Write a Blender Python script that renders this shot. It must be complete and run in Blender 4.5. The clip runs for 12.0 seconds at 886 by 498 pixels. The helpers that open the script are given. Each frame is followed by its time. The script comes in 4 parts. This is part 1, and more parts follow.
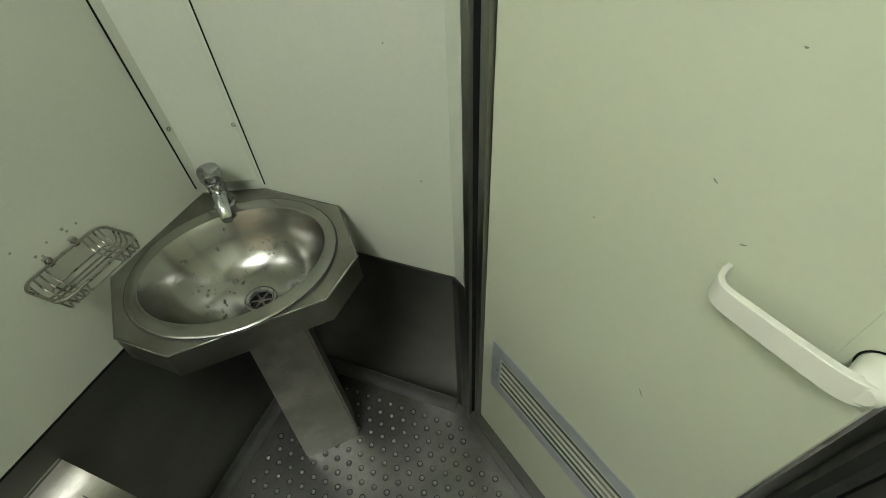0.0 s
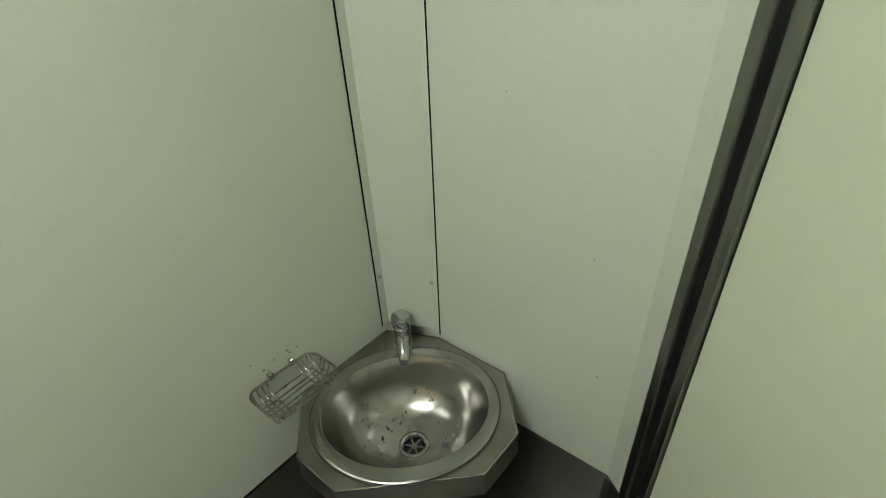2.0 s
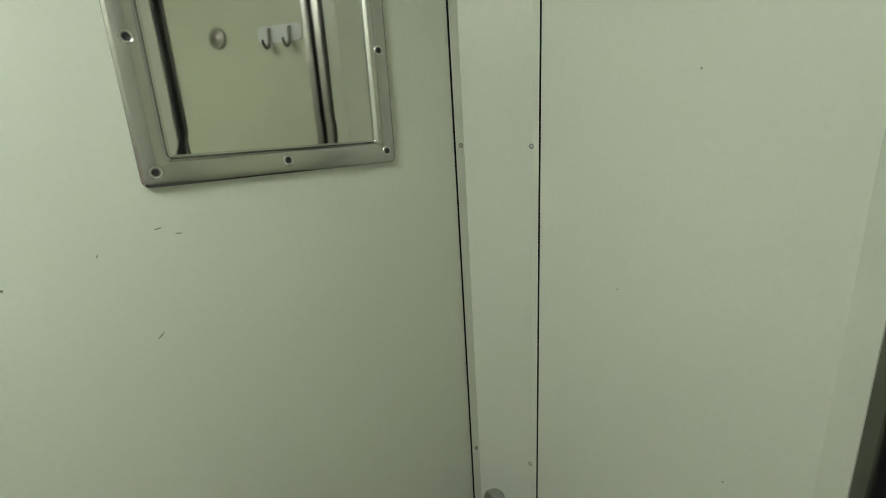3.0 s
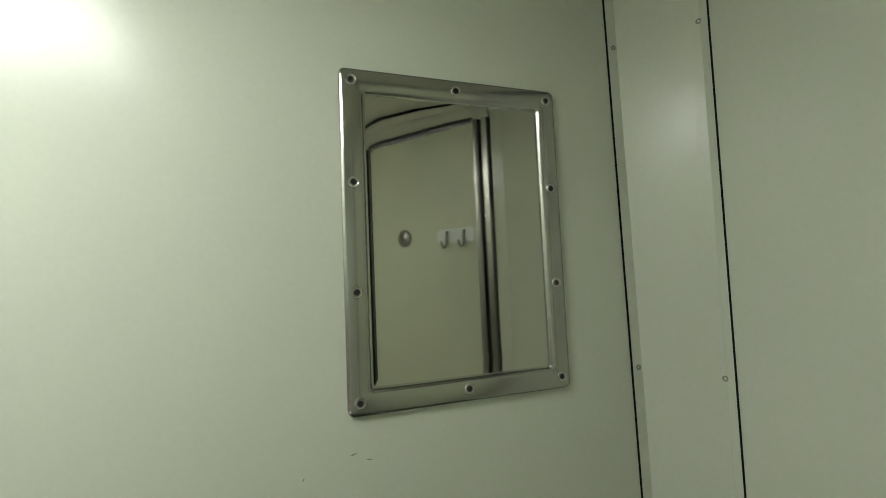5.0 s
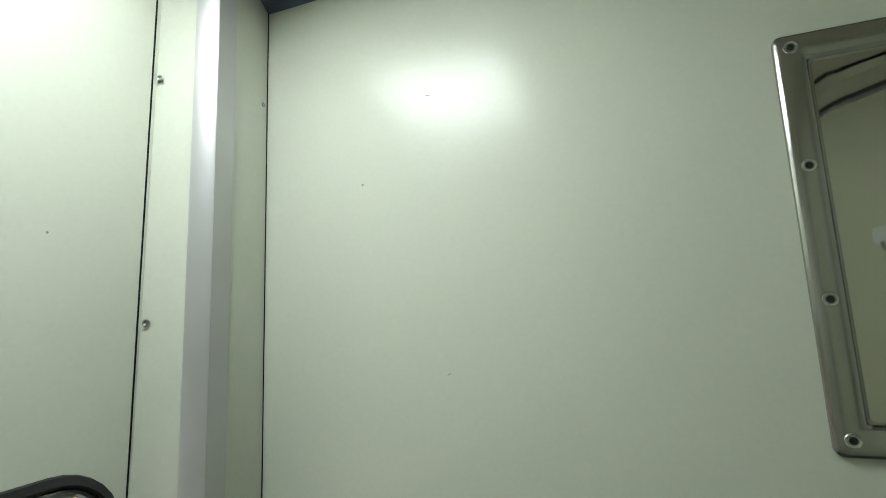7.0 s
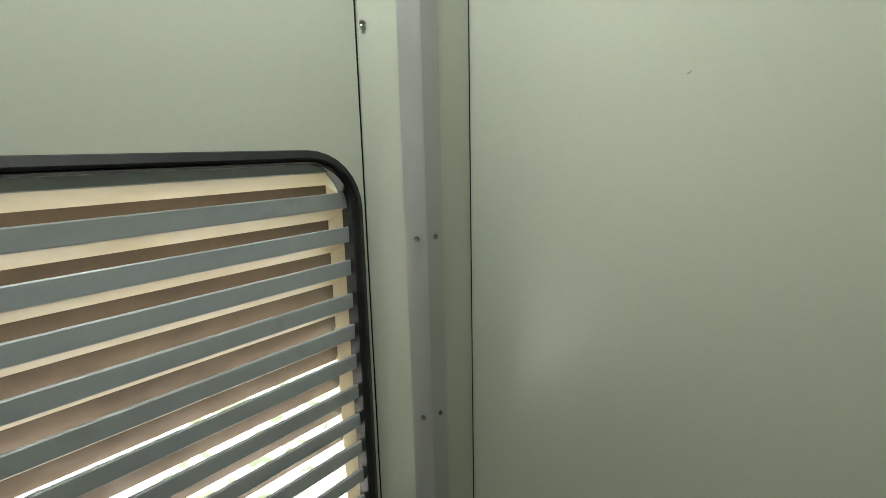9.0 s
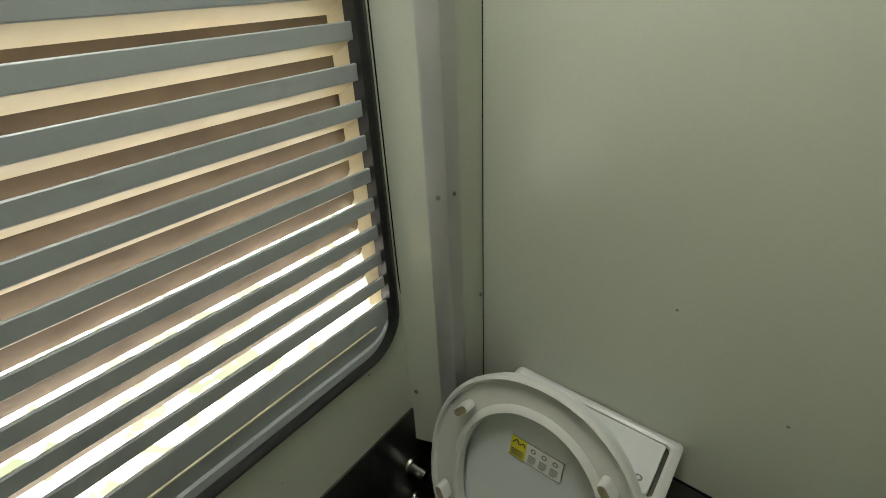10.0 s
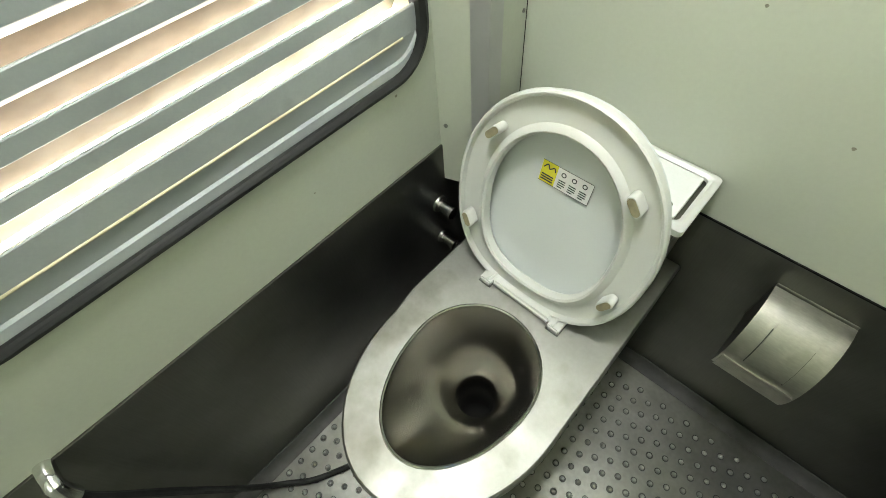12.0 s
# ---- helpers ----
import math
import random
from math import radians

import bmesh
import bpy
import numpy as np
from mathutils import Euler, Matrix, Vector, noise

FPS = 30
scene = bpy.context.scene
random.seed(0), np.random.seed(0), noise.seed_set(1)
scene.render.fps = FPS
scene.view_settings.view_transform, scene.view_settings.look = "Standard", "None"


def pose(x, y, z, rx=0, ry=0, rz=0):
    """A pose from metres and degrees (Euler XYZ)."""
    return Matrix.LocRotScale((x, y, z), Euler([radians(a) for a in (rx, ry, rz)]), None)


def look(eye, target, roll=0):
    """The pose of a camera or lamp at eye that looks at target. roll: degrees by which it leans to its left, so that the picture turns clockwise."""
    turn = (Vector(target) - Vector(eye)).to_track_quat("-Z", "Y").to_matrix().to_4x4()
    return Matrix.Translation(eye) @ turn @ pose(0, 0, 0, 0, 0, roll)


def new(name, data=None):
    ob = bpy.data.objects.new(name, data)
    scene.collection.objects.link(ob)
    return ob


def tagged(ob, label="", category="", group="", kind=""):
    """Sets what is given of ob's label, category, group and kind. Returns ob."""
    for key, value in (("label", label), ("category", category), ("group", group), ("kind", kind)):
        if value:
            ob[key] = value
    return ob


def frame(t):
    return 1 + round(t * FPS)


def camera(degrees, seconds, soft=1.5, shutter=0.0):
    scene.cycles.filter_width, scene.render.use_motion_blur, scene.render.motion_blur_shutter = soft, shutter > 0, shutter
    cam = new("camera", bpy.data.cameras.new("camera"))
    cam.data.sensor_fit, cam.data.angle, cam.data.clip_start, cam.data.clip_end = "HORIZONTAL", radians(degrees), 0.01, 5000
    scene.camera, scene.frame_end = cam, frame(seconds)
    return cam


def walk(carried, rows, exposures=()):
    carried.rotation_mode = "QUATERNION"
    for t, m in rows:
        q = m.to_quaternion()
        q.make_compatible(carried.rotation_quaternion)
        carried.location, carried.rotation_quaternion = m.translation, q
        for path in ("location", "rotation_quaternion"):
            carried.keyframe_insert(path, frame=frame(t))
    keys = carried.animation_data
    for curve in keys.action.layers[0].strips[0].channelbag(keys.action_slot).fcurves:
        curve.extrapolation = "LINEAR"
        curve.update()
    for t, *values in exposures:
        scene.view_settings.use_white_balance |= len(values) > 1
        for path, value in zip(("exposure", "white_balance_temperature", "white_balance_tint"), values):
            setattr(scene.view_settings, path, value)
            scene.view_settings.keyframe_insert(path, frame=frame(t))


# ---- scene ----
cam = camera(88.3, 12.0, soft=0.9)
PATH = [
    (0, (-0.173, -0.813, 1.333), (1.081, -0.279, -0.131), -3.7),
    (0.5, (-0.176, -0.789, 1.35), (1.095, -0.206, -0.08), -3.0),
    (1, (-0.177, -0.763, 1.38), (1.123, -0.074, 0.024), -2.0),
    (1.5, (-0.193, -0.727, 1.422), (1.125, 0.146, 0.197), -1.8),
    (2, (-0.21, -0.693, 1.47), (1.095, 0.403, 0.423), -2.6),
    (2.5, (-0.202, -0.683, 1.52), (1.031, 0.664, 0.705), -4.1),
    (3, (-0.202, -0.678, 1.571), (0.966, 0.856, 1.043), -3.3),
    (3.2, (-0.206, -0.675, 1.591), (0.947, 0.9, 1.158), -2.7),
    (4.8, (-0.236, -0.667, 1.701), (0.552, 1.169, 1.785), -2.1),
    (5, (-0.243, -0.664, 1.7), (0.455, 1.205, 1.837), -2.5),
    (5.5, (-0.272, -0.647, 1.714), (0.173, 1.292, 1.916), -3.1),
    (6, (-0.312, -0.636, 1.717), (-0.177, 1.344, 1.964), -3.5),
    (6.2, (-0.316, -0.646, 1.706), (-0.36, 1.333, 1.993), -3.3),
    (6.5, (-0.348, -0.655, 1.716), (-0.623, 1.306, 1.997), -3.2),
    (6.7, (-0.365, -0.657, 1.706), (-0.788, 1.273, 2.011), -2.7),
    (8.3, (-0.42, -0.614, 1.599), (-1.679, 0.939, 1.553), -1.4),
    (8.5, (-0.434, -0.625, 1.59), (-1.698, 0.914, 1.404), -1.1),
    (9, (-0.446, -0.634, 1.518), (-1.725, 0.839, 1.079), -0.9),
    (9.5, (-0.466, -0.655, 1.455), (-1.664, 0.762, 0.693), -1.3),
    (10, (-0.472, -0.677, 1.396), (-1.566, 0.643, 0.371), -2.6),
    (10.5, (-0.483, -0.695, 1.347), (-1.452, 0.522, 0.09), -4.4),
    (11, (-0.475, -0.712, 1.306), (-1.325, 0.356, -0.155), -5.8),
    (11.5, (-0.449, -0.72, 1.273), (-1.244, 0.205, -0.312), -6.1),
    (12, (-0.445, -0.718, 1.262), (-1.27, 0.044, -0.393), -5.8),
]
walk(cam, [(t, look(*r)) for t, *r in PATH],
     exposures=[(0, 4.25, 6600, 10), (2, 4.1, 6600, 10), (3.2, 3.8, 6500, 10), (4.8, 3.4, 6650, 10), (5.5, 3.2, 6600, 10), (6.5, 3.02, 6300, 9), (8.3, 3.0, 6200, 9), (9.5, 3.2, 6800, 11),
                (10.5, 3.45, 6900, 12), (11.2, 4.15, 6700, 10), (12, 4.82, 6600, 10)])

# ---- sizes of the compartment ----
W, E, N, S, TOP = -1.000, 0.432, 0.0, -1.30, 2.30
DADO, FL = 0.543, -0.100
DOOR = pose(0.372, -0.662, 0, 0, 0, -125.1)     # x along the door wall, -y into the compartment
SUN_ELEV, SUN_AZ = 46.0, 255.0                  # degrees; azimuth clockwise from +y

# ---- light ----
world = bpy.data.worlds.new("sky")
scene.world = world
world.use_nodes = True
wn = world.node_tree.nodes
sky = wn.new("ShaderNodeTexSky")
sky.sky_type, sky.sun_disc = "NISHITA", False
sky.sun_elevation, sky.sun_rotation = radians(SUN_ELEV), radians(SUN_AZ)
wn["Background"].inputs["Strength"].default_value = 0.15
world.node_tree.links.new(sky.outputs[0], wn["Background"].inputs["Color"])
sun = new("sun", bpy.data.lights.new("sun", "SUN"))
sun.data.energy, sun.data.angle, sun.data.color = 5.0, radians(0.5), (1.0, 0.93, 0.82)
az, el = radians(SUN_AZ), radians(SUN_ELEV)
sun.matrix_world = look((0, 0, 3), (-math.sin(az) * math.cos(el), -math.cos(az) * math.cos(el), 3 - math.sin(el)))
LAMP = 2.3


# ---- materials ----
def mat(name, color, rough=0.5, metal=0.0, vary=0.06, scale=6.0, grain=0.0, grain_scale=220.0, bump=0.0, stain=None,
        stain_at=(0.56, 0.75), stain_scale=3.5, rough_vary=0.08, stretch=(1, 1, 1), coat=0.0, detail=4.0, spec=0.5):
    m = bpy.data.materials.new(name)
    m.use_nodes = True
    t = m.node_tree
    b = t.nodes["Principled BSDF"]
    b.inputs["Metallic"].default_value = metal
    b.inputs["Coat Weight"].default_value = coat
    b.inputs["Specular IOR Level"].default_value = spec
    b.inputs["Coat Roughness"].default_value = 0.12
    co = t.nodes.new("ShaderNodeTexCoord")
    mp = t.nodes.new("ShaderNodeMapping")
    mp.inputs["Scale"].default_value = stretch
    t.links.new(co.outputs["Object"], mp.inputs["Vector"])

    def noise_tex(s, detail=4.0, mapped=False):
        n = t.nodes.new("ShaderNodeTexNoise")
        n.inputs["Scale"].default_value, n.inputs["Detail"].default_value = s, detail
        t.links.new(mp.outputs[0] if mapped else co.outputs["Object"], n.inputs["Vector"])
        return n.outputs["Fac"]

    def mix(fac, a, c, mode="MIX"):
        x = t.nodes.new("ShaderNodeMix")
        x.data_type, x.blend_type = "RGBA", mode
        for k, v in ((0, fac), (6, a), (7, c)):
            if hasattr(v, "links"):
                t.links.new(v, x.inputs[k])
            else:
                x.inputs[k].default_value = v if k == 0 else (*v, 1)
        return x.outputs[2]

    def ramp(v, lo, hi):
        r = t.nodes.new("ShaderNodeMapRange")
        r.inputs[1].default_value, r.inputs[2].default_value = lo, hi
        t.links.new(v, r.inputs[0])
        return r.outputs[0]

    dark = tuple(c * (1 - 2 * vary) for c in color)
    light = tuple(min(1, c * (1 + vary)) for c in color)
    col = mix(ramp(noise_tex(scale, detail), 0.3, 0.7), dark, light)
    fine = noise_tex(grain_scale, 3.0, True)
    if grain:
        g = mix(ramp(fine, 0.3, 0.7), (1 - grain,) * 3, (1.0,) * 3)
        col = mix(1.0, col, g, "MULTIPLY")
    if stain:
        col = mix(ramp(noise_tex(stain_scale, 7.0), *stain_at), col, stain)
    t.links.new(col, b.inputs["Base Color"])
    r = t.nodes.new("ShaderNodeMapRange")
    r.inputs[1].default_value, r.inputs[2].default_value = 0.3, 0.7
    r.inputs[3].default_value, r.inputs[4].default_value = max(0.02, rough - rough_vary), min(1, rough + rough_vary)
    t.links.new(noise_tex(scale * 2.3, detail), r.inputs[0])
    t.links.new(r.outputs[0], b.inputs["Roughness"])
    if bump:
        bp = t.nodes.new("ShaderNodeBump")
        bp.inputs["Strength"].default_value, bp.inputs["Distance"].default_value = bump, 0.002
        t.links.new(fine, bp.inputs["Height"])
        t.links.new(bp.outputs[0], b.inputs["Normal"])
    return m


def glow(name, color, strength):
    m = bpy.data.materials.new(name)
    m.use_nodes = True
    b = m.node_tree.nodes["Principled BSDF"]
    b.inputs["Base Color"].default_value = (*color, 1)
    b.inputs["Emission Color"].default_value = (*color, 1)
    b.inputs["Emission Strength"].default_value = strength
    return m


CREAM = (0.53, 0.56, 0.47)
laminate = mat("cream_laminate", CREAM, 0.25, spec=0.36, vary=0.02, scale=1.6, grain=0.03, grain_scale=120, bump=0.010, rough_vary=0.012, detail=1.0)
door_laminate = mat("door_laminate", (0.53, 0.565, 0.43), 0.38, spec=0.3, vary=0.012, scale=1.6, grain=0.02, grain_scale=120, bump=0.008, rough_vary=0.015, detail=1.0)
ceiling_paint = mat("ceiling_paint", (0.66, 0.66, 0.55), 0.4, vary=0.03, scale=2)
steel = mat("worn_steel", (0.33, 0.325, 0.29), 0.34, 1.0, vary=0.08, scale=7, grain=0.08, grain_scale=90, bump=0.012,
            stain=(0.16, 0.152, 0.115), stain_at=(0.46, 0.80), stain_scale=6, rough_vary=0.06)
toilet_steel = mat("toilet_steel", (0.32, 0.32, 0.295), 0.47, 1.0, vary=0.07, scale=6, grain=0.07, grain_scale=110, bump=0.012,
                   stain=(0.17, 0.165, 0.135), stain_at=(0.50, 0.74), stain_scale=8, rough_vary=0.07)
pan_steel = mat("toilet_bowl_steel", (0.46, 0.45, 0.415), 0.245, 1.0, vary=0.10, scale=7, grain=0.06, grain_scale=70, bump=0.008,
                stain=(0.38, 0.36, 0.31), stain_at=(0.45, 0.85), stain_scale=8, rough_vary=0.02)
bowl_steel = mat("polished_bowl_steel", (0.42, 0.415, 0.385), 0.20, 1.0, vary=0.05, scale=12, grain=0.06, grain_scale=90, bump=0.006,
                 stain=(0.34, 0.335, 0.30), stain_at=(0.40, 0.85), stain_scale=14, rough_vary=0.02)
holder_steel = mat("scratched_cover_steel", (0.55, 0.54, 0.49), 0.36, 1.0, vary=0.12, scale=14, grain=0.12, grain_scale=80, bump=0.02,
                   stain=(0.30, 0.285, 0.23), stain_at=(0.50, 0.75), stain_scale=13, rough_vary=0.06, stretch=(1, 4, 4))
dark_steel = mat("dado_steel", (0.20, 0.20, 0.182), 0.36, 0.95, vary=0.12, scale=3, grain=0.10, grain_scale=55, bump=0.010,
                 stain=(0.125, 0.122, 0.105), stain_at=(0.42, 0.78), stain_scale=4, rough_vary=0.07, stretch=(6, 6, 0.25))
floor_steel = mat("floor_steel", (0.30, 0.30, 0.28), 0.37, 0.95, vary=0.10, scale=5, grain=0.12, grain_scale=80, bump=0.02,
                  stain=(0.15, 0.145, 0.12), stain_at=(0.46, 0.80), stain_scale=6, rough_vary=0.07)
stud_steel = mat("stud_steel", (0.44, 0.44, 0.41), 0.32, 1.0, vary=0.06, scale=30, rough_vary=0.04)
bright_steel = mat("bright_steel", (0.62, 0.62, 0.60), 0.18, 1.0, vary=0.04, scale=10, rough_vary=0.02)
brushed = mat("brushed_trim", (0.57, 0.58, 0.56), 0.19, 1.0, vary=0.03, scale=4, rough_vary=0.03, detail=1.0)
guard_metal = mat("guard_metal", (0.43, 0.435, 0.425), 0.38, 0.4, vary=0.05, scale=6, rough_vary=0.04)
rim_steel = mat("rim_steel", (0.42, 0.42, 0.395), 0.19, 1.0, vary=0.04, scale=5, rough_vary=0.02, detail=1.0)
hatch_steel = mat("hatch_steel", (0.70, 0.72, 0.70), 0.36, 0.0, vary=0.03, scale=8, grain=0.04, rough_vary=0.03)
mirror_steel = mat("mirror_steel", (0.54, 0.535, 0.485), 0.035, 1.0, vary=0.03, scale=4, rough_vary=0.012)
wire_steel = mat("dull_wire", (0.30, 0.29, 0.25), 0.30, 1.0, vary=0.1, scale=30, rough_vary=0.06)
chrome = mat("chrome", (0.75, 0.75, 0.74), 0.10, 1.0, vary=0.08, scale=30, rough_vary=0.06)
tray_paint = mat("tray_metal", (0.40, 0.43, 0.44), 0.33, 0.2, vary=0.03, scale=3, grain=0.03, rough_vary=0.03, detail=1.0)
grey_paint = mat("grey_blue_paint", (0.37, 0.40, 0.40), 0.38, vary=0.06, scale=6, grain=0.05, stain=(0.17, 0.18, 0.17), stain_at=(0.62, 0.9), stain_scale=12)
# one louvre in two tones: lit lips cream, shaded slats dark brown
lip_paint = mat("cream_lip_paint", (0.64, 0.57, 0.39), 0.5, vary=0.05, scale=8, grain=0.04, grain_scale=60, stain=(0.55, 0.42, 0.25), stain_at=(0.5, 0.95), stain_scale=14)
shaded_slat_paint = mat("shaded_brown_slat", (0.130, 0.092, 0.053), 0.55, vary=0.08, scale=8, grain=0.08, grain_scale=120, stain=(0.06, 0.042, 0.025), stain_at=(0.5, 0.85), stain_scale=9)
dark_matte = mat("dark_matte_grey", (0.07, 0.07, 0.065), 0.6, vary=0.2, scale=14, grain=0.15, grain_scale=90)
rubber = mat("black_rubber", (0.020, 0.021, 0.020), 0.5, spec=0.3, vary=0.15, scale=20, grain=0.2)
jamb_metal = mat("dark_jamb", (0.27, 0.27, 0.25), 0.30, 1.0, rough_vary=0.02, vary=0.04, scale=4, detail=1.0)
tap_chrome = mat("worn_tap_chrome", (0.46, 0.47, 0.47), 0.16, 1.0, vary=0.12, scale=40, rough_vary=0.05)
pedestal_steel = mat("dirty_pedestal_steel", (0.25, 0.245, 0.21), 0.38, 1.0, vary=0.12, scale=6, grain=0.10, grain_scale=90, bump=0.012,
                     stain=(0.11, 0.105, 0.08), stain_at=(0.46, 0.76), stain_scale=7, rough_vary=0.06)
black = mat("black_gap", (0.008, 0.008, 0.0075), 0.8, spec=0.1, vary=0.1, scale=20)
white_plastic = mat("white_plastic", (0.60, 0.61, 0.585), 0.32, vary=0.008, scale=9, grain=0.02, stain=(0.54, 0.54, 0.49), stain_at=(0.4, 0.9), stain_scale=9, rough_vary=0.015, detail=1.0)
lid_plastic = mat("lid_plastic", (0.64, 0.67, 0.67), 0.32, vary=0.008, scale=5, grain=0.015, rough_vary=0.015, detail=1.0)
pad_rubber = mat("yellowed_pad", (0.305, 0.27, 0.17), 0.6, vary=0.15, scale=60)
handle_plastic = mat("ivory_plastic", (0.68, 0.69, 0.59), 0.42, vary=0.03, scale=12)
grey_vent = mat("vent_grey", (0.38, 0.41, 0.42), 0.4, 0.3, vary=0.06, scale=14, grain=0.06)
yellow = mat("label_yellow", (0.72, 0.66, 0.04), 0.5, vary=0.02, scale=20)
paper = mat("label_white", (0.76, 0.77, 0.75), 0.5, vary=0.02, scale=20)
ink = mat("label_ink", (0.06, 0.07, 0.07), 0.6, vary=0.05, scale=40)
mark = mat("scuff_mark", (0.25, 0.24, 0.18), 0.7, vary=0.2, scale=90)
blue_trim = mat("blue_grey_trim", (0.10, 0.12, 0.19), 0.4, vary=0.08, scale=10)
earth = mat("dry_ground", (0.70, 0.67, 0.60), 0.9, vary=0.15, scale=0.8, grain=0.45, grain_scale=14, stain=(0.035, 0.045, 0.018), stain_at=(0.52, 0.57), stain_scale=5.5)
lamp_glow = glow("lamp_diffuser", (0.96, 0.99, 0.97), LAMP)


# ---- mesh helpers ----
def link_mesh(name, bm, material, parent=None, label="", smooth=False, m=None):
    bmesh.ops.recalc_face_normals(bm, faces=bm.faces[:])
    me = bpy.data.meshes.new(name)
    bm.to_mesh(me)
    bm.free()
    for k in material if isinstance(material, (list, tuple)) else (material,):
        me.materials.append(k)
    if smooth:
        me.shade_smooth()
        me.set_sharp_from_angle(angle=radians(35))
    ob = new(name, me)
    if parent:
        ob.parent = parent
    if m is not None:
        ob.matrix_local = m
    if label:
        tagged(ob, label)
    return ob


def part(name, bm, material, parent, label="", smooth=True, m=None):
    return link_mesh(name, bm, material, parent, label, smooth, m)


def empty(name, at, label, category, group="", m=None):
    ob = new(name)
    ob.empty_display_size = 0.05
    ob.matrix_world = m if m is not None else Matrix.Translation(at)
    return tagged(ob, label, category, group)


def box(bm, lo, hi, bevel=0.0, segments=2):
    vs = bmesh.ops.create_cube(bm, size=1.0)["verts"]
    for v in vs:
        v.co = Vector([lo[i] + (v.co[i] + 0.5) * (hi[i] - lo[i]) for i in range(3)])
    if bevel:
        es = {e for v in vs for e in v.link_edges}
        bmesh.ops.bevel(bm, geom=list(es), offset=bevel, segments=segments, affect="EDGES", clamp_overlap=True)
    return bm


def prism(bm, pts, z0, z1, bevel=0.0, axis="z", segments=2, shift=(0, 0)):
    """A prism over a flat outline. axis: the way it is pushed out; shift moves the far end."""
    def place(p, h, far):
        a, b = p[0] + (shift[0] if far else 0), p[1] + (shift[1] if far else 0)
        return {"z": (a, b, h), "y": (a, h, b), "x": (h, a, b)}[axis]
    lo = [bm.verts.new(place(p, z0, False)) for p in pts]
    hi = [bm.verts.new(place(p, z1, True)) for p in pts]
    n = len(pts)
    made = [bm.faces.new(lo), bm.faces.new(hi)]
    made += [bm.faces.new((lo[i], lo[(i + 1) % n], hi[(i + 1) % n], hi[i])) for i in range(n)]
    if bevel:
        bmesh.ops.bevel(bm, geom=list({e for f in made for e in f.edges}), offset=bevel, segments=segments, affect="EDGES", clamp_overlap=True)
    return bm


def loops(bm, rings, close_first=False, close_last=False, closed=True):
    """Skins rings of equal length one after another."""
    rows = [[bm.verts.new(p) for p in r] for r in rings]
    for a, b in zip(rows, rows[1:]):
        n = len(a)
        for i in range(n if closed else n - 1):
            bm.faces.new((a[i], a[(i + 1) % n], b[(i + 1) % n], b[i]))
    if close_first:
        bm.faces.new(rows[0])
    if close_last:
        bm.faces.new(rows[-1])
    return bm


def circle(c, r, n=24, axis="z", r2=None):
    r2 = r if r2 is None else r2
    out = []
    for i in range(n):
        a = 2 * math.pi * i / n
        u, v = r * math.cos(a), r2 * math.sin(a)
        out.append({"z": (c[0] + u, c[1] + v, c[2]), "y": (c[0] + u, c[1], c[2] + v), "x": (c[0], c[1] + u, c[2] + v)}[axis])
    return out


def rounded(x0, x1, z0, z1, r, n=6):
    """Outline of a rectangle with round corners."""
    out = []
    for cx, cz, a0 in ((x1 - r, z1 - r, 0), (x0 + r, z1 - r, 90), (x0 + r, z0 + r, 180), (x1 - r, z0 + r, 270)):
        out += [(cx + r * math.cos(radians(a0 + 90 * i / n)), cz + r * math.sin(radians(a0 + 90 * i / n))) for i in range(n + 1)]
    return out


def tube(bm, pts, r, n=8, closed=False):
    pts = [Vector(p) for p in pts]
    rings, side = [], None
    for i, p in enumerate(pts):
        a = pts[i - 1] if i or closed else p
        b = pts[(i + 1) % len(pts)] if i < len(pts) - 1 or closed else p
        d = (b - a).normalized()
        if side is None:
            side = d.orthogonal().normalized()
        side = (side - d * side.dot(d)).normalized()
        up = d.cross(side)
        rings.append([p + r * (math.cos(2 * math.pi * k / n) * side + math.sin(2 * math.pi * k / n) * up) for k in range(n)])
    if closed:
        rings.append(rings[0])
        rows = [[bm.verts.new(q) for q in ring] for ring in rings[:-1]]
        rows.append(rows[0])
        for a, b in zip(rows, rows[1:]):
            for k in range(n):
                bm.faces.new((a[k], a[(k + 1) % n], b[(k + 1) % n], b[k]))
        return bm
    return loops(bm, rings, True, True)


def smooth_path(pts, steps=6):
    """A curve through the points."""
    p = [Vector(q) for q in pts]
    p = [2 * p[0] - p[1], *p, 2 * p[-1] - p[-2]]
    out = []
    for i in range(1, len(p) - 2):
        for k in range(steps):
            t = k / steps
            out.append(0.5 * (2 * p[i] + (p[i + 1] - p[i - 1]) * t + (2 * p[i - 1] - 5 * p[i] + 4 * p[i + 1] - p[i + 2]) * t * t
                              + (3 * p[i] - p[i - 1] - 3 * p[i + 1] + p[i + 2]) * t ** 3))
    return [*out, p[-2]]


def screw(parent, at, way, r=0.0055, name="screw", material=None):
    """A small countersunk screw head that looks along way."""
    bm = bmesh.new()
    loops(bm, [circle((0, 0, -0.001), r, 12), circle((0, 0, 0.0012), r, 12), circle((0, 0, 0.0016), r * 0.8, 12),
               circle((0, 0, 0.0004), r * 0.42, 12), circle((0, 0, -0.0006), r * 0.38, 12)], True, True)
    rot = Vector(way).to_track_quat("Z", "Y").to_matrix().to_4x4()
    m = Matrix.Translation(at) @ rot
    if parent.parent is None and parent.type == "EMPTY":
        m = parent.matrix_world.inverted() @ m
    return part(name, bm, material or jamb_metal, parent, m=m)


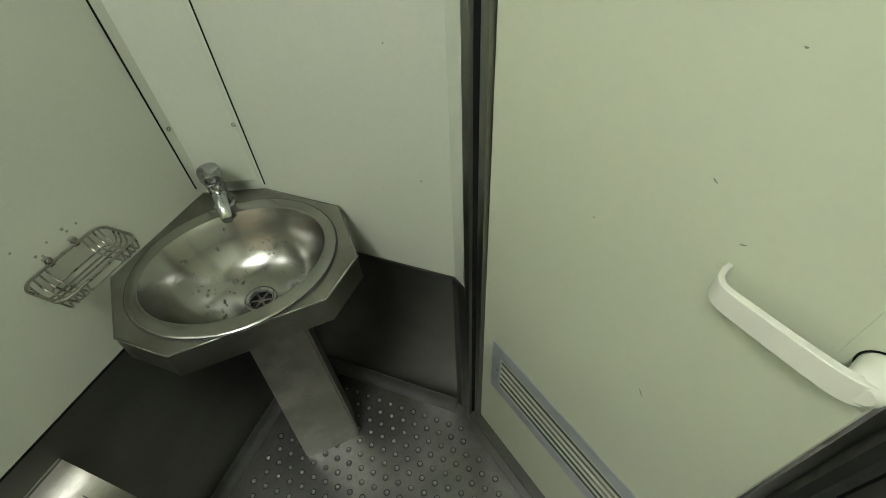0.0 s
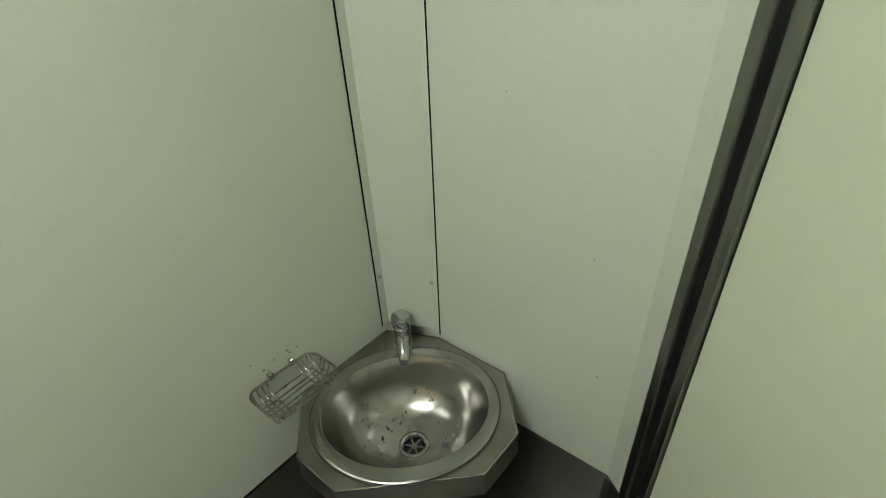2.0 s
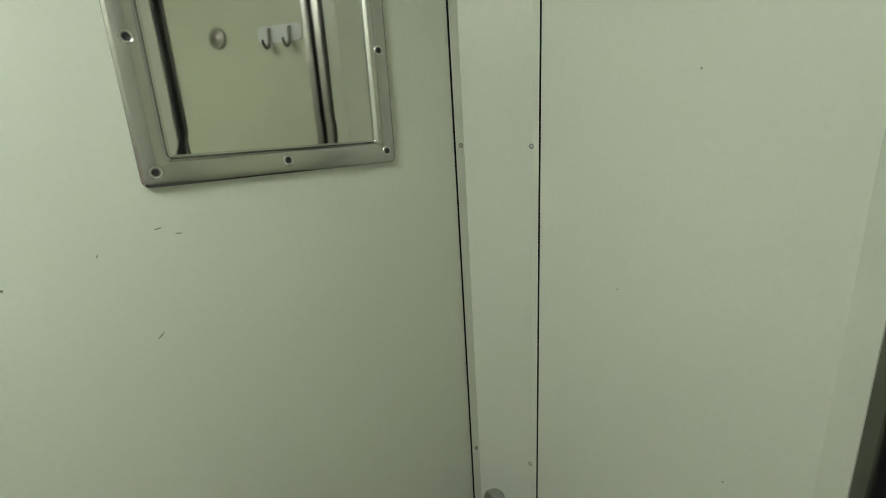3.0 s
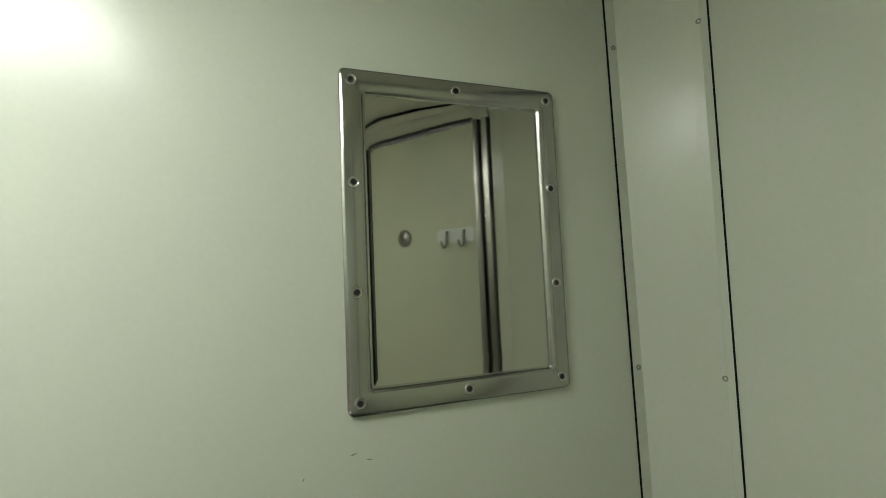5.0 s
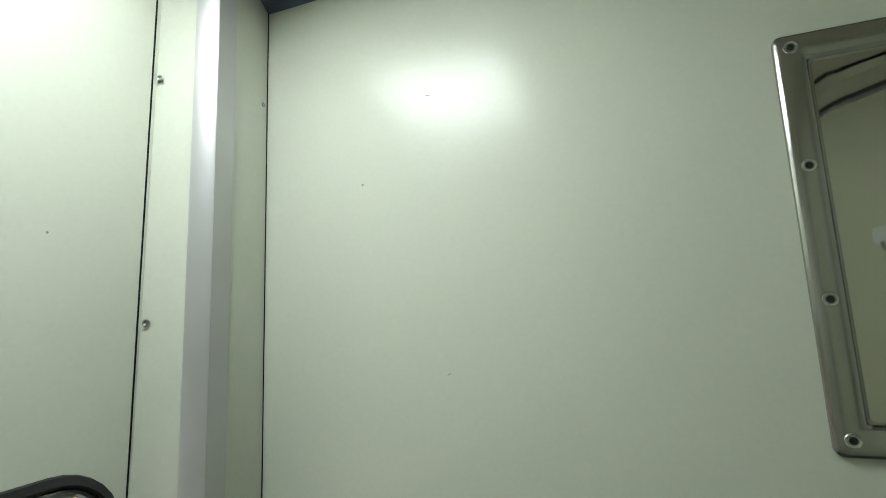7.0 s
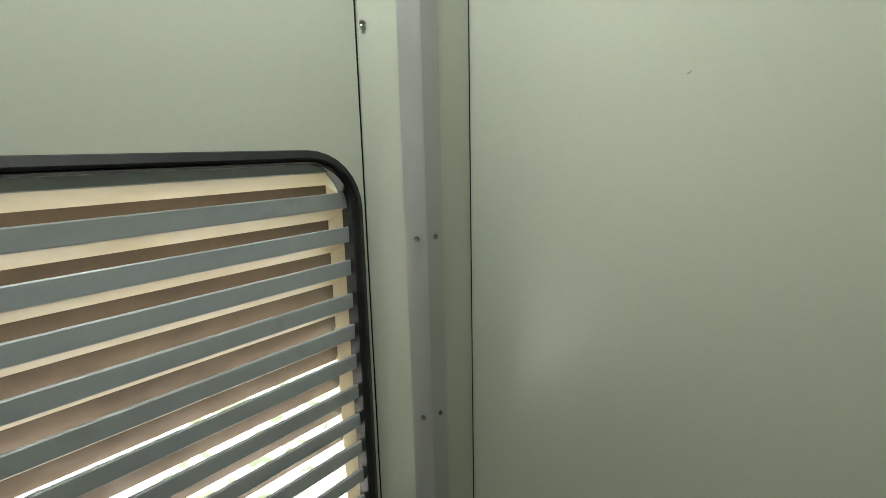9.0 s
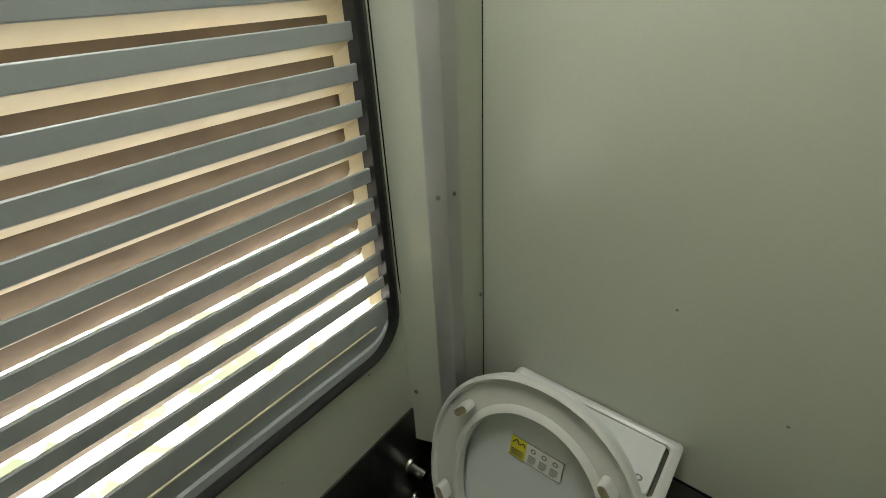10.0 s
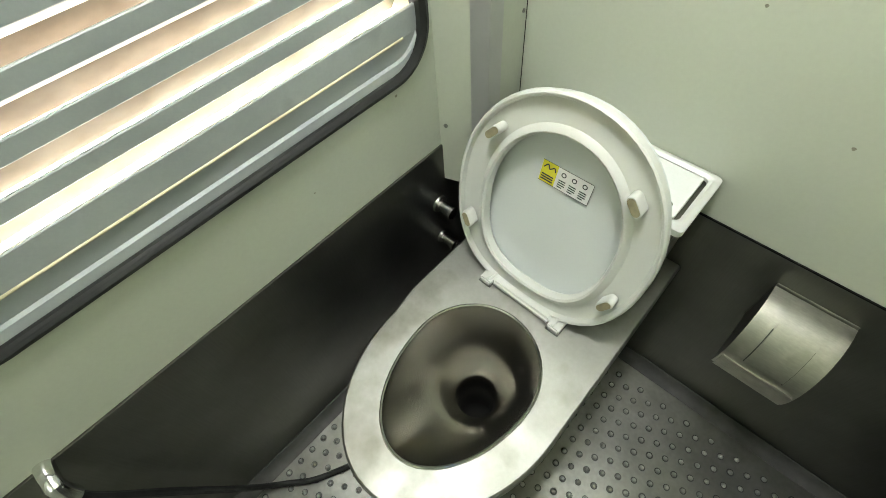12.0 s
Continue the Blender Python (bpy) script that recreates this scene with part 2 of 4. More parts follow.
def structure(name, bm, material, label, category, smooth=False, m=None):
    ob = link_mesh(name, bm, material, None, "", smooth, m)
    return tagged(ob, label, category, kind="structure")


# ---- shell ----
bm = bmesh.new()
box(bm, (W - 0.05, N, DADO), (E + 0.05, N + 0.04, TOP + 0.05))
wall_mirror = structure("wall_north", bm, laminate, "cream laminate wall panel with the steel mirror", "wall")
bm = bmesh.new()
box(bm, (W, N - 0.003, FL), (E + 0.05, N + 0.04, DADO - 0.002), 0.001, 1)
structure("dado_north", bm, dark_steel, "dark stained steel lower wall cladding", "wall cladding", True)

bm = bmesh.new()
box(bm, (E, -0.580, DADO), (E + 0.04, N, TOP + 0.05))
wall_e = structure("wall_east", bm, laminate, "cream laminate wall panel beside the corner sink", "wall")
bm = bmesh.new()
prism(bm, [(E - 0.003, N), (E - 0.003, -0.574), (E - 0.010, -0.590), (0.409, -0.612), (0.44, -0.66), (E + 0.04, -0.62), (E + 0.04, N)], FL, DADO - 0.002, 0.001, segments=1)
structure("dado_east", bm, dark_steel, "dark steel lower cladding bent towards the door", "wall cladding", True)
bm = bmesh.new()
prism(bm, [(E, -0.580), (0.410, -0.612), (0.45, -0.66), (E + 0.04, -0.580)], DADO, TOP + 0.05)
structure("wall_return", bm, laminate, "narrow cream return panel beside the door frame", "wall")

# west wall round the window opening, y from S to N
WY0, WY1, WZ0, WZ1 = -1.030, -0.193, 0.757, 1.512
hole = rounded(WY0 + 0.012, WY1 - 0.012, WZ0 + 0.012, WZ1 - 0.012, 0.075, 8)


def wall_with_hole(bm, x0, x1, outline, lo, hi):
    """A slab between x0 and x1 with an opening, skinned from the opening to the rim."""
    (ya, za), (yb, zb) = lo, hi
    rim = list(outline)
    n = len(rim) // 4
    corners = [(yb, zb), (ya, zb), (ya, za), (yb, za)]
    rows = []
    for x in (x0, x1):
        rows.append(([bm.verts.new((x, y, z)) for y, z in rim], [bm.verts.new((x, *k)) for k in corners]))
    m = len(rim)
    for inner, cs in rows:
        for i in range(m):
            j = (i + 1) % m
            a, b = cs[i // n], cs[j // n]
            bm.faces.new((inner[i], inner[j], b, a) if a is not b else (inner[i], inner[j], a))
    for k in range(2):
        src = (rows[0][k], rows[1][k])
        cnt = len(src[0])
        for i in range(cnt):
            j = (i + 1) % cnt
            bm.faces.new((src[0][i], src[0][j], src[1][j], src[1][i]))
    return bm


bm = wall_with_hole(bmesh.new(), W, W - 0.11, hole, (S - 0.05, DADO), (N + 0.04, TOP + 0.05))
wall_w = structure("wall_west", bm, laminate, "cream laminate outer wall with the louvred window", "wall")
bm = bmesh.new()
box(bm, (W - 0.11, S - 0.05, FL), (W + 0.003, N + 0.04, DADO - 0.002), 0.001, 1)
structure("dado_west", bm, dark_steel, "dark stained steel lower cladding under the window", "wall cladding", True)

bm = bmesh.new()
box(bm, (W, S - 0.04, FL), (0.0, S, TOP + 0.05))
structure("wall_south", bm, laminate, "plain cream laminate wall opposite the mirror", "wall")
bm = bmesh.new()
box(bm, (0.565, 0.0, FL), (0.90, 0.04, TOP + 0.05))
structure("wall_door", bm, laminate, "cream laminate panel beside the door", "wall", m=DOOR)
bm = bmesh.new()
box(bm, (-0.06, 0.0, 2.22), (0.565, 0.05, TOP + 0.05))
structure("wall_over_door", bm, laminate, "cream laminate panel over the door", "wall", m=DOOR)

bm = bmesh.new()
box(bm, (W - 0.11, S - 0.05, FL - 0.04), (0.9, N + 0.04, FL))
floor = structure("floor", bm, floor_steel, "worn stainless steel floor pan with raised anti-slip studs", "floor")
bm = bmesh.new()
box(bm, (W - 0.11, S - 0.05, TOP), (0.9, N + 0.04, TOP + 0.05))
structure("ceiling", bm, ceiling_paint, "cream painted ceiling", "ceiling")

# small upturn of the floor pan along the walls
for nm, ax, sgn, at, a0, a1 in (("cove_north", "x", -1, N - 0.004, W, E - 0.004), ("cove_west", "y", 1, W + 0.004, S, N - 0.004), ("cove_east", "y", -1, E - 0.004, -0.575, N - 0.004)):
    bm = bmesh.new()
    prism(bm, [(at, FL + 0.03), (at + sgn * 0.003, FL + 0.03), (at + sgn * 0.010, FL + 0.015), (at + sgn * 0.022, FL + 0.006), (at + sgn * 0.034, FL + 0.002), (at + sgn * 0.036, FL - 0.01), (at, FL - 0.01)], a0, a1, axis=ax)
    structure(nm, bm, dark_matte, "low dark upturn of the floor pan", "skirting", True)

# black joint lines
bm = bmesh.new()
prism(bm, [(-0.134, 0.70), (-0.1312, 0.70), (-0.1472, TOP), (-0.150, TOP)], E - 0.0015, E + 0.002, axis="x")
structure("joint_east", bm, black, "thin black joint beside the corner cover", "trim")
bm = bmesh.new()
prism(bm, [(-0.1412, DADO), (-0.1442, 0.64), (-0.1742, 0.86), (-0.1772, 0.90), (-0.1802, TOP), (-0.1820, TOP), (-0.1790, 0.90), (-0.1760, 0.855), (-0.1460, 0.635), (-0.1430, DADO)], W - 0.002, W + 0.0015, axis="x")
structure("joint_west", bm, black, "thin black joint beside the window pillar", "trim")
bm = bmesh.new()
box(bm, (W, -0.0035, DADO - 0.003), (E, 0.001, DADO))
structure("trim_north", bm, black, "thin dark joint over the steel cladding", "trim")

# ---- ceiling lamp ----
lamp = empty("ceiling_lamp", (-0.72, -0.50, TOP), "oblong white ceiling lamp with a glowing diffuser", "lamp")
bm = bmesh.new()
loops(bm, [[(x, y, z) for x, y in rounded(-a, a, -a - 0.03, a + 0.03, 0.03, 4)] for a, z in ((0.195, 0.0), (0.195, -0.016), (0.185, -0.022), (0.172, -0.022), (0.170, -0.010))])
part("frame", bm, ceiling_paint, lamp)
bm = bmesh.new()
prism(bm, rounded(-0.17, 0.17, -0.20, 0.20, 0.025, 4), -0.018, -0.008)
part("diffuser", bm, lamp_glow, lamp, "glowing white diffuser")

bm = bmesh.new()
prism(bm, [(-0.0, TOP), (-0.055, TOP), (-0.05, TOP - 0.012), (-0.0, TOP - 0.03)], W, E, axis="x")
structure("ceiling_trim", bm, blue_trim, "dark blue-grey edge strip under the ceiling", "trim", True)

bm = bmesh.new()
prism(bm, [(E - 0.0, TOP), (E - 0.055, TOP), (E - 0.05, TOP - 0.012), (E - 0.0, TOP - 0.03)], -0.60, -0.06, axis="y")
structure("ceiling_trim", bm, blue_trim, "dark blue-grey edge strip under the ceiling", "trim", True)
bm = bmesh.new()
prism(bm, [(-0.0005, TOP), (-0.045, TOP), (-0.04, TOP - 0.012), (-0.0005, TOP - 0.022)], 0.0, 0.80, axis="x")
structure("ceiling_trim", bm, ceiling_paint, "cream edge strip under the ceiling over the door", "trim", True, DOOR)
bm = bmesh.new()
box(bm, (0.0, -0.049, TOP - 0.012), (0.80, -0.045, TOP))
structure("ceiling_joint", bm, black, "thin black joint along the ceiling strip", "trim", False, DOOR)
bm = bmesh.new()
prism(bm, [(0.04, 2.230), (-0.006, 2.230), (-0.008, 2.226), (-0.006, 2.218), (0.04, 2.218)], 0.0, 0.50, axis="x")
structure("door_head", bm, rubber, "black seal along the top of the door", "door frame", True, DOOR)

# ---- corner covers ----
cover = empty("corner_cover", (0.40, 0, 0.70), "cream sheet-metal corner cover above the sink", "corner cover")
bm = bmesh.new()
out = [(0.0, -0.0005), (0.0, -0.0045), (0.018, -0.0060), (0.0735, -0.128), (0.0765, -0.128), (0.0765, -0.0005)]
loops(bm, [[(0.364 - 0.40 + x, y, 0.01) for x, y in out],
           [(0.364 - 0.416 + x + (0.016 if x > 0.05 else 0), y - (0.016 if x > 0.05 and y < -0.1 else 0), TOP - 0.70) for x, y in out]], True, True)
part("sheet", bm, laminate, cover, smooth=False)
for z in (0.855, 1.53, 2.12):
    screw(cover, (0.374 - 0.0095 * (z - 0.7), -0.0056, z), (0, -1, 0), 0.0048)
    screw(cover, (0.4315, -0.1135 - 0.0105 * (z - 0.7), z - 0.006), (-0.910, -0.414, 0), 0.0048)
bm = bmesh.new()
prism(bm, [(-0.0382, -0.0035), (-0.0362, -0.0035), (-0.0362, -0.0005), (-0.0382, -0.0005)], 0.008, TOP - 0.70, shift=(-0.016, 0))
part("joint", bm, black, cover, "thin black joint line", False)

pillar = empty("corner_pillar", (-0.954, -0.08, DADO), "cream corner pillar beside the window with a steel edge guard", "pillar")
lean = 0.020
bm = bmesh.new()
prism(bm, [(-0.046, 0.0785), (-0.046, -0.099), (0.0525, -0.0635), (0.0545, -0.0600), (0.034, 0.0785)], -0.11, TOP - DADO, 0.0, shift=(-lean, 0))
part("casing", bm, laminate, pillar, smooth=False)
bm = bmesh.new()
prism(bm, [(0.0270, -0.0756), (0.0560, -0.0652), (0.0590, -0.0610), (0.0563, -0.022), (0.0480, -0.022), (0.0500, -0.061), (0.0270, -0.0690)],
      -0.10, TOP - DADO, 0.0, shift=(-lean, 0))
part("edge_guard", bm, guard_metal, pillar, "brushed steel angle over the pillar edge", True)
bm = bmesh.new()
prism(bm, [(0.0338, 0.0780), (0.0352, 0.0780), (0.0352, 0.0795), (0.0338, 0.0795)], -0.11, TOP - DADO, 0.0, shift=(-lean, 0))
part("joint", bm, black, pillar, "thin dark joint to the next panel", False)
for z in (0.60, 1.69, 2.06):
    screw(pillar, (-0.983 - 0.004 * z, -0.1745, z), (0.28, -0.96, 0), 0.005)
for z in (1.075, 1.375):
    dx = -lean * (z - DADO) / (TOP - DADO)
    screw(pillar, (-0.9080 + dx, -0.1505, z + 0.008), (0.28, -0.96, 0), 0.0042)
    screw(pillar, (-0.8955 + dx, -0.122, z + 0.008), (1, 0.08, 0), 0.0042)
for z in (0.785, 2.064):
    dx = -lean * (z - DADO) / (TOP - DADO)
    screw(pillar, (-0.9185 + dx, -0.014, z + 0.015), (0.99, 0.15, 0), 0.0045)

# ---- louvred window ----
window = empty("window_1", (W, (WY0 + WY1) / 2, WZ0), "louvred window with grey slats in a black rubber gasket", "window")
tagged(window, kind="structure")
wm = window.matrix_world.inverted()


def in_window(bm):
    bm.transform(wm)
    return bm


def ring_yz(inset, x, r):
    return [(x, y, z) for y, z in rounded(WY0 + inset, WY1 - inset, WZ0 + inset, WZ1 - inset, r, 8)]


bm = bmesh.new()
loops(bm, [ring_yz(0.013, W - 0.01, 0.075), ring_yz(-0.004, W + 0.001, 0.088), ring_yz(-0.003, W + 0.007, 0.088), ring_yz(0.006, W + 0.011, 0.08),
           ring_yz(0.009, W + 0.009, 0.075), ring_yz(0.0105, W + 0.006, 0.074), ring_yz(0.012, W + 0.008, 0.073), ring_yz(0.015, W + 0.004, 0.071), ring_yz(0.015, W - 0.02, 0.071)])
part("gasket", in_window(bm), rubber, window, "black rubber gasket")
# grey inner tray, sloping to the slotted sheet
XS = W - 0.009
ZA, ZB = 0.822, 1.482
YA, YB = WY0 + 0.008, WY1 - 0.004
bm = bmesh.new()
loops(bm, [ring_yz(0.013, W - 0.002, 0.066), [(W - 0.004, y, z) for y, z in rounded(WY0 + 0.012, WY1 - 0.012, WZ0 + 0.030, WZ1 - 0.016, 0.060, 8)],
           [(W - 0.0085, y, z) for y, z in rounded(WY0 + 0.012, WY1 - 0.012, WZ0 + 0.034, WZ1 - 0.017, 0.060, 8)],
           [(XS + 0.001, y, z) for y, z in rounded(WY0 + 0.010, WY1 - 0.010, ZA + 0.004, ZB + 0.012, 0.050, 8)],
           [(XS - 0.006, y, z) for y, z in rounded(WY0 + 0.010, WY1 - 0.010, ZA + 0.006, ZB + 0.011, 0.050, 8)]])
part("tray", in_window(bm), tray_paint, window, "grey painted inner tray with a stepped lower edge")
bm = bmesh.new()
tube(bm, [(XS + 0.003, WY0 + 0.05, ZA + 0.003), (XS + 0.003, WY1 - 0.05, ZA + 0.003)], 0.0022, 8)
part("edge_bead", in_window(bm), lip_paint, window, "thin cream bead along the slotted sheet's edge")
PITCH, BAR, FIRST, LAST = 0.0531, 0.0245, -1, 11
TOPBAR = 1.4415


def bar_at(k):
    """Centre and half height of a bar between two slots."""
    return (0.8470, 0.0225) if k == LAST else (TOPBAR - PITCH * k + 0.0006 * ((k * 7) % 3 - 1), BAR / 2)


for k in range(FIRST, LAST + 1):
    zc, h = bar_at(k)
    bm = bmesh.new()
    prism(bm, [(XS + 0.001, zc - h), (XS + 0.0024, zc - h + 0.0015), (XS + 0.0024, zc + h - 0.0015), (XS + 0.001, zc + h), (XS - 0.004, zc + h - 0.001), (XS - 0.004, zc - h + 0.001)],
          YA, YB, axis="y")
    part("bar", in_window(bm), grey_paint, window, smooth=False)
for k in range(FIRST, LAST + 1):
    zc, h = bar_at(k)
    z0 = zc - h + 0.002
    drop = 0.040 if k == LAST else 0.0605
    bm = bmesh.new()
    prism(bm, [(XS - 0.002, z0), (XS - 0.036, z0 - 0.0225), (XS - 0.037, z0 - 0.0205), (XS - 0.002, z0 + 0.003)], YA + 0.006, YB - 0.004, axis="y")
    part("slot_lip", in_window(bm), lip_paint, window, "cream painted lip of the slot", False)
    # outer slat, its shade put into the dark brown colour
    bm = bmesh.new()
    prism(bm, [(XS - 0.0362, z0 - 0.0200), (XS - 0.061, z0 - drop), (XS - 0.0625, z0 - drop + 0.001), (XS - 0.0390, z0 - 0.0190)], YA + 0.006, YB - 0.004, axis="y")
    part("slat", in_window(bm), shaded_slat_paint, window, "louvre slat, coloured dark brown for its shade", False)
    if k == LAST:
        continue
    # cheek that closes the slot at its ends, with the rounded corners of the slot
    top, low = zc - h, bar_at(k + 1)[0] + bar_at(k + 1)[1]
    for ye, sgn in ((YB - 0.003, 1), (YA + 0.003, -1)):
        bm = bmesh.new()
        zt, g = (top + low) / 2, (top - low) / 2 + 0.003
        loops(bm, [[(XS - 0.038, ye - 0.016 * sgn, zt - g - 0.024), (XS - 0.038, ye - 0.016 * sgn, zt + g), (XS - 0.001, ye, zt + g), (XS - 0.001, ye, zt - g)],
                   [(XS - 0.038, ye - 0.013 * sgn, zt - g - 0.024), (XS - 0.038, ye - 0.013 * sgn, zt + g), (XS - 0.001, ye + 0.003 * sgn, zt + g), (XS - 0.001, ye + 0.003 * sgn, zt - g)]], True, True)
        cheek = part("slot_end", in_window(bm), lip_paint, window)
        for zz, up in ((top, 1), (low, -1)):
            bm = bmesh.new()
            r = 0.007
            pts = [(ye, zz)] + [(ye - sgn * (r - r * math.sin(radians(q))), zz - up * (r - r * math.cos(radians(q)))) for q in (0, 22, 45, 68, 90)]
            prism(bm, pts, XS + 0.0015, XS - 0.003, axis="x")
            part("corner_fillet", in_window(bm), grey_paint, cheek, smooth=False)

# ---- outdoors ----
bm = bmesh.new()
bmesh.ops.create_grid(bm, x_segments=40, y_segments=40, size=300)
bm.transform(Matrix.Translation((0, 0, -1.35)))
tagged(structure("ground", bm, earth, "dry sunlit ground with patches of grass beside the track", "ground"), kind="structure")

# ---- door ----
door = empty("door_1", None, "closed cream door with a vent, lever handle, hooks and black seals", "door", m=DOOR)
tagged(door, kind="structure")
bm = bmesh.new()
box(bm, (0.003, 0.004, 0.004), (0.497, 0.044, 2.21), 0.002, 1)
part("leaf", bm, door_laminate, door, smooth=False)
jamb_profile = [(-0.056, 0.05), (-0.056, -0.004), (-0.052, -0.008), (-0.036, -0.008), (-0.034, -0.004), (-0.030, 0.016), (-0.022, 0.017), (-0.018, -0.002), (-0.015, -0.004), (-0.003, -0.004), (0.001, -0.004), (0.002, 0.05)]
# black filler strip that stands in for the shade in the groove
def jamb_groove_shade(parent, flip):
    bm = bmesh.new()
    pts = [(-0.0342, -0.0030), (-0.0302, 0.0156), (-0.0218, 0.0166), (-0.0181, -0.0010), (-0.0215, 0.0105), (-0.0300, 0.0098)]
    prism(bm, [((0.500 - x) if flip else x, y - 0.0006) for x, y in pts], FL, 2.22)
    part("groove_shade", bm, rubber, parent, "black strip standing in for shade in the post's groove")


frame_near = structure("door_frame", prism(bmesh.new(), jamb_profile, FL, 2.22), jamb_metal, "dark steel door post folded into a groove", "door frame", True, DOOR)
jamb_groove_shade(frame_near, False)
frame_far = structure("door_frame", prism(bmesh.new(), [(0.500 - x, y) for x, y in jamb_profile], FL, 2.22), jamb_metal, "dark steel door post folded into a groove", "door frame", True, DOOR)
bm = bmesh.new()
prism(bm, [(0.508, -0.0045), (0.512, -0.022), (0.520, -0.026), (0.530, -0.020), (0.530, 0.012), (0.521, 0.014)], FL, 2.22)
part("seal", bm, rubber, frame_far, "black rubber seal")
for z in (0.42, 0.785, 1.095, 1.42, 1.90):
    m = Matrix.Translation((-0.0258, 0.0098, z)) @ Vector((0, -1, 0)).to_track_quat("Z", "Y").to_matrix().to_4x4()
    bm = bmesh.new()
    loops(bm, [circle((0, 0, -0.001), 0.006, 12), circle((0, 0, 0.002), 0.0055, 12), circle((0, 0, 0.003), 0.003, 12)], True, True)
    part("screw", bm, bright_steel, frame_near, m=m)
bm = bmesh.new()
box(bm, (-0.02, -0.022, FL), (0.52, 0.05, -0.002), 0.006, 2)
structure("door_sill", bm, dark_steel, "low steel door sill", "sill", True, DOOR)
# vent
vent = part("vent", loops(bmesh.new(), [[(x, y, z) for x, z in rounded(0.040 + i, 0.462 - i, 0.265 + i * 1.35, 0.465 - i * 1.35, 0.004, 2)] for i, y in ((0, 0.005), (0, 0.0015), (0.003, 0.0005), (0.028, 0.0005), (0.030, 0.003), (0.030, 0.03))]),
            grey_vent, door, "grey metal ventilation grille")
# black sheet stands in for the dark recess behind the slats
bm = bmesh.new()
box(bm, (0.065, 0.028, 0.295), (0.435, 0.031, 0.435))
part("backing", bm, black, vent, smooth=False)
# two bright slats, the rest dark: highlight and shade put into the material
for k in range(5):
    z = 0.309 + 0.0245 * k
    bm = bmesh.new()
    prism(bm, [(0.002, z), (0.003, z + 0.006), (0.024, z + 0.010), (0.024, z + 0.006), (0.008, z + 0.001)], 0.071, 0.431, axis="x")
    part("vent_slat", bm, bright_steel if k in (2, 3) else dark_matte, vent)
for x, z in ((0.060, 0.365), (0.442, 0.365)):
    m = Matrix.Translation((x, 0.0005, z)) @ Vector((0, -1, 0)).to_track_quat("Z", "Y").to_matrix().to_4x4()
    bm = bmesh.new()
    loops(bm, [circle((0, 0, -0.001), 0.004, 10), circle((0, 0, 0.0012), 0.0036, 10)], True, True)
    part("screw", bm, bright_steel, vent, m=m)
# lever handle: flat bar with a hooked tip, on a round boss
bm = bmesh.new()
path = smooth_path([(0.353, 0.000, 0.9965), (0.3535, -0.010, 0.9965), (0.3575, -0.021, 0.9965), (0.368, -0.028, 0.9965), (0.40, -0.030, 0.9965), (0.44, -0.031, 0.9965), (0.468, -0.030, 0.9965), (0.482, -0.024, 0.9965), (0.487, -0.012, 0.9965)], 6)
rings = []
for i, p in enumerate(path):
    a, b = path[max(0, i - 1)], path[min(len(path) - 1, i + 1)]
    d = (b - a).normalized()
    nrm = Vector((d.y, -d.x, 0)).normalized()
    grow = i / len(path)
    wd, th = 0.0120 + 0.0025 * grow, 0.0026 + 0.0022 * grow
    rings.append([p + nrm * (u * th) + Vector((0, 0, v * wd)) for u, v in ((1, 0.93), (0.8, 1), (-0.8, 1), (-1, 0.93), (-1, -0.93), (-0.8, -1), (0.8, -1), (1, -0.93))])
loops(bm, rings, True, True)
handle = part("door_handle", bm, handle_plastic, door, "ivory plastic lever handle, a flat bent blade")
bm = bmesh.new()
loops(bm, [circle((0.480, 0.005, 1.000), 0.0165, 28, "y"), circle((0.480, -0.008, 1.000), 0.0165, 28, "y"), circle((0.480, -0.020, 0.999), 0.0155, 28, "y"),
           circle((0.480, -0.027, 0.998), 0.0135, 28, "y"), circle((0.480, -0.031, 0.998), 0.009, 28, "y")], True, True)
part("boss", bm, handle_plastic, handle, "round ivory neck")
bm = bmesh.new()
loops(bm, [circle((0.480, 0.0005, 1.000), 0.0165, 28, "y"), circle((0.480, -0.0012, 1.000), 0.0180, 28, "y"), circle((0.480, 0.002, 1.000), 0.0185, 28, "y")])
part("neck_gap", bm, black, handle, "dark gap round the neck")
bm = bmesh.new()
prism(bm, rounded(0.4535, 0.4985, 0.985, 1.150, 0.004, 4), 0.005, 0.0010, axis="y")
part("back_plate", bm, door_laminate, handle, "slim cream plate behind the lever", False)
# turn knob and coat hooks
bm = bmesh.new()
loops(bm, [circle((0.305, 0.005, 1.855), 0.03, 28, "y"), circle((0.305, 0.001, 1.855), 0.03, 28, "y"), circle((0.305, -0.003, 1.855), 0.026, 28, "y"), circle((0.305, -0.004, 1.855), 0.010, 28, "y"), circle((0.305, -0.006, 1.855), 0.006, 28, "y")], True, True)
part("latch_disc", bm, steel, door, "round polished latch plate")
bm = bmesh.new()
prism(bm, rounded(0.012, 0.160, 1.825, 1.871, 0.015, 5), 0.005, 0.001, axis="y")
hook = part("hook_plate", bm, lid_plastic, door, "steel coat hook plate")
for x in (0.050, 0.118):
    bm = bmesh.new()
    tube(bm, smooth_path([(x, 0.003, 1.862), (x, -0.004, 1.858), (x, -0.006, 1.84), (x, -0.010, 1.818), (x, -0.024, 1.808), (x, -0.036, 1.818), (x, -0.038, 1.828)], 4), 0.0042, 8)
    part("hook", bm, jamb_metal, hook)

# ---- steel mirror ----
MX0, MX1, MZ0, MZ1 = -0.149, 0.219, 1.514, 2.019
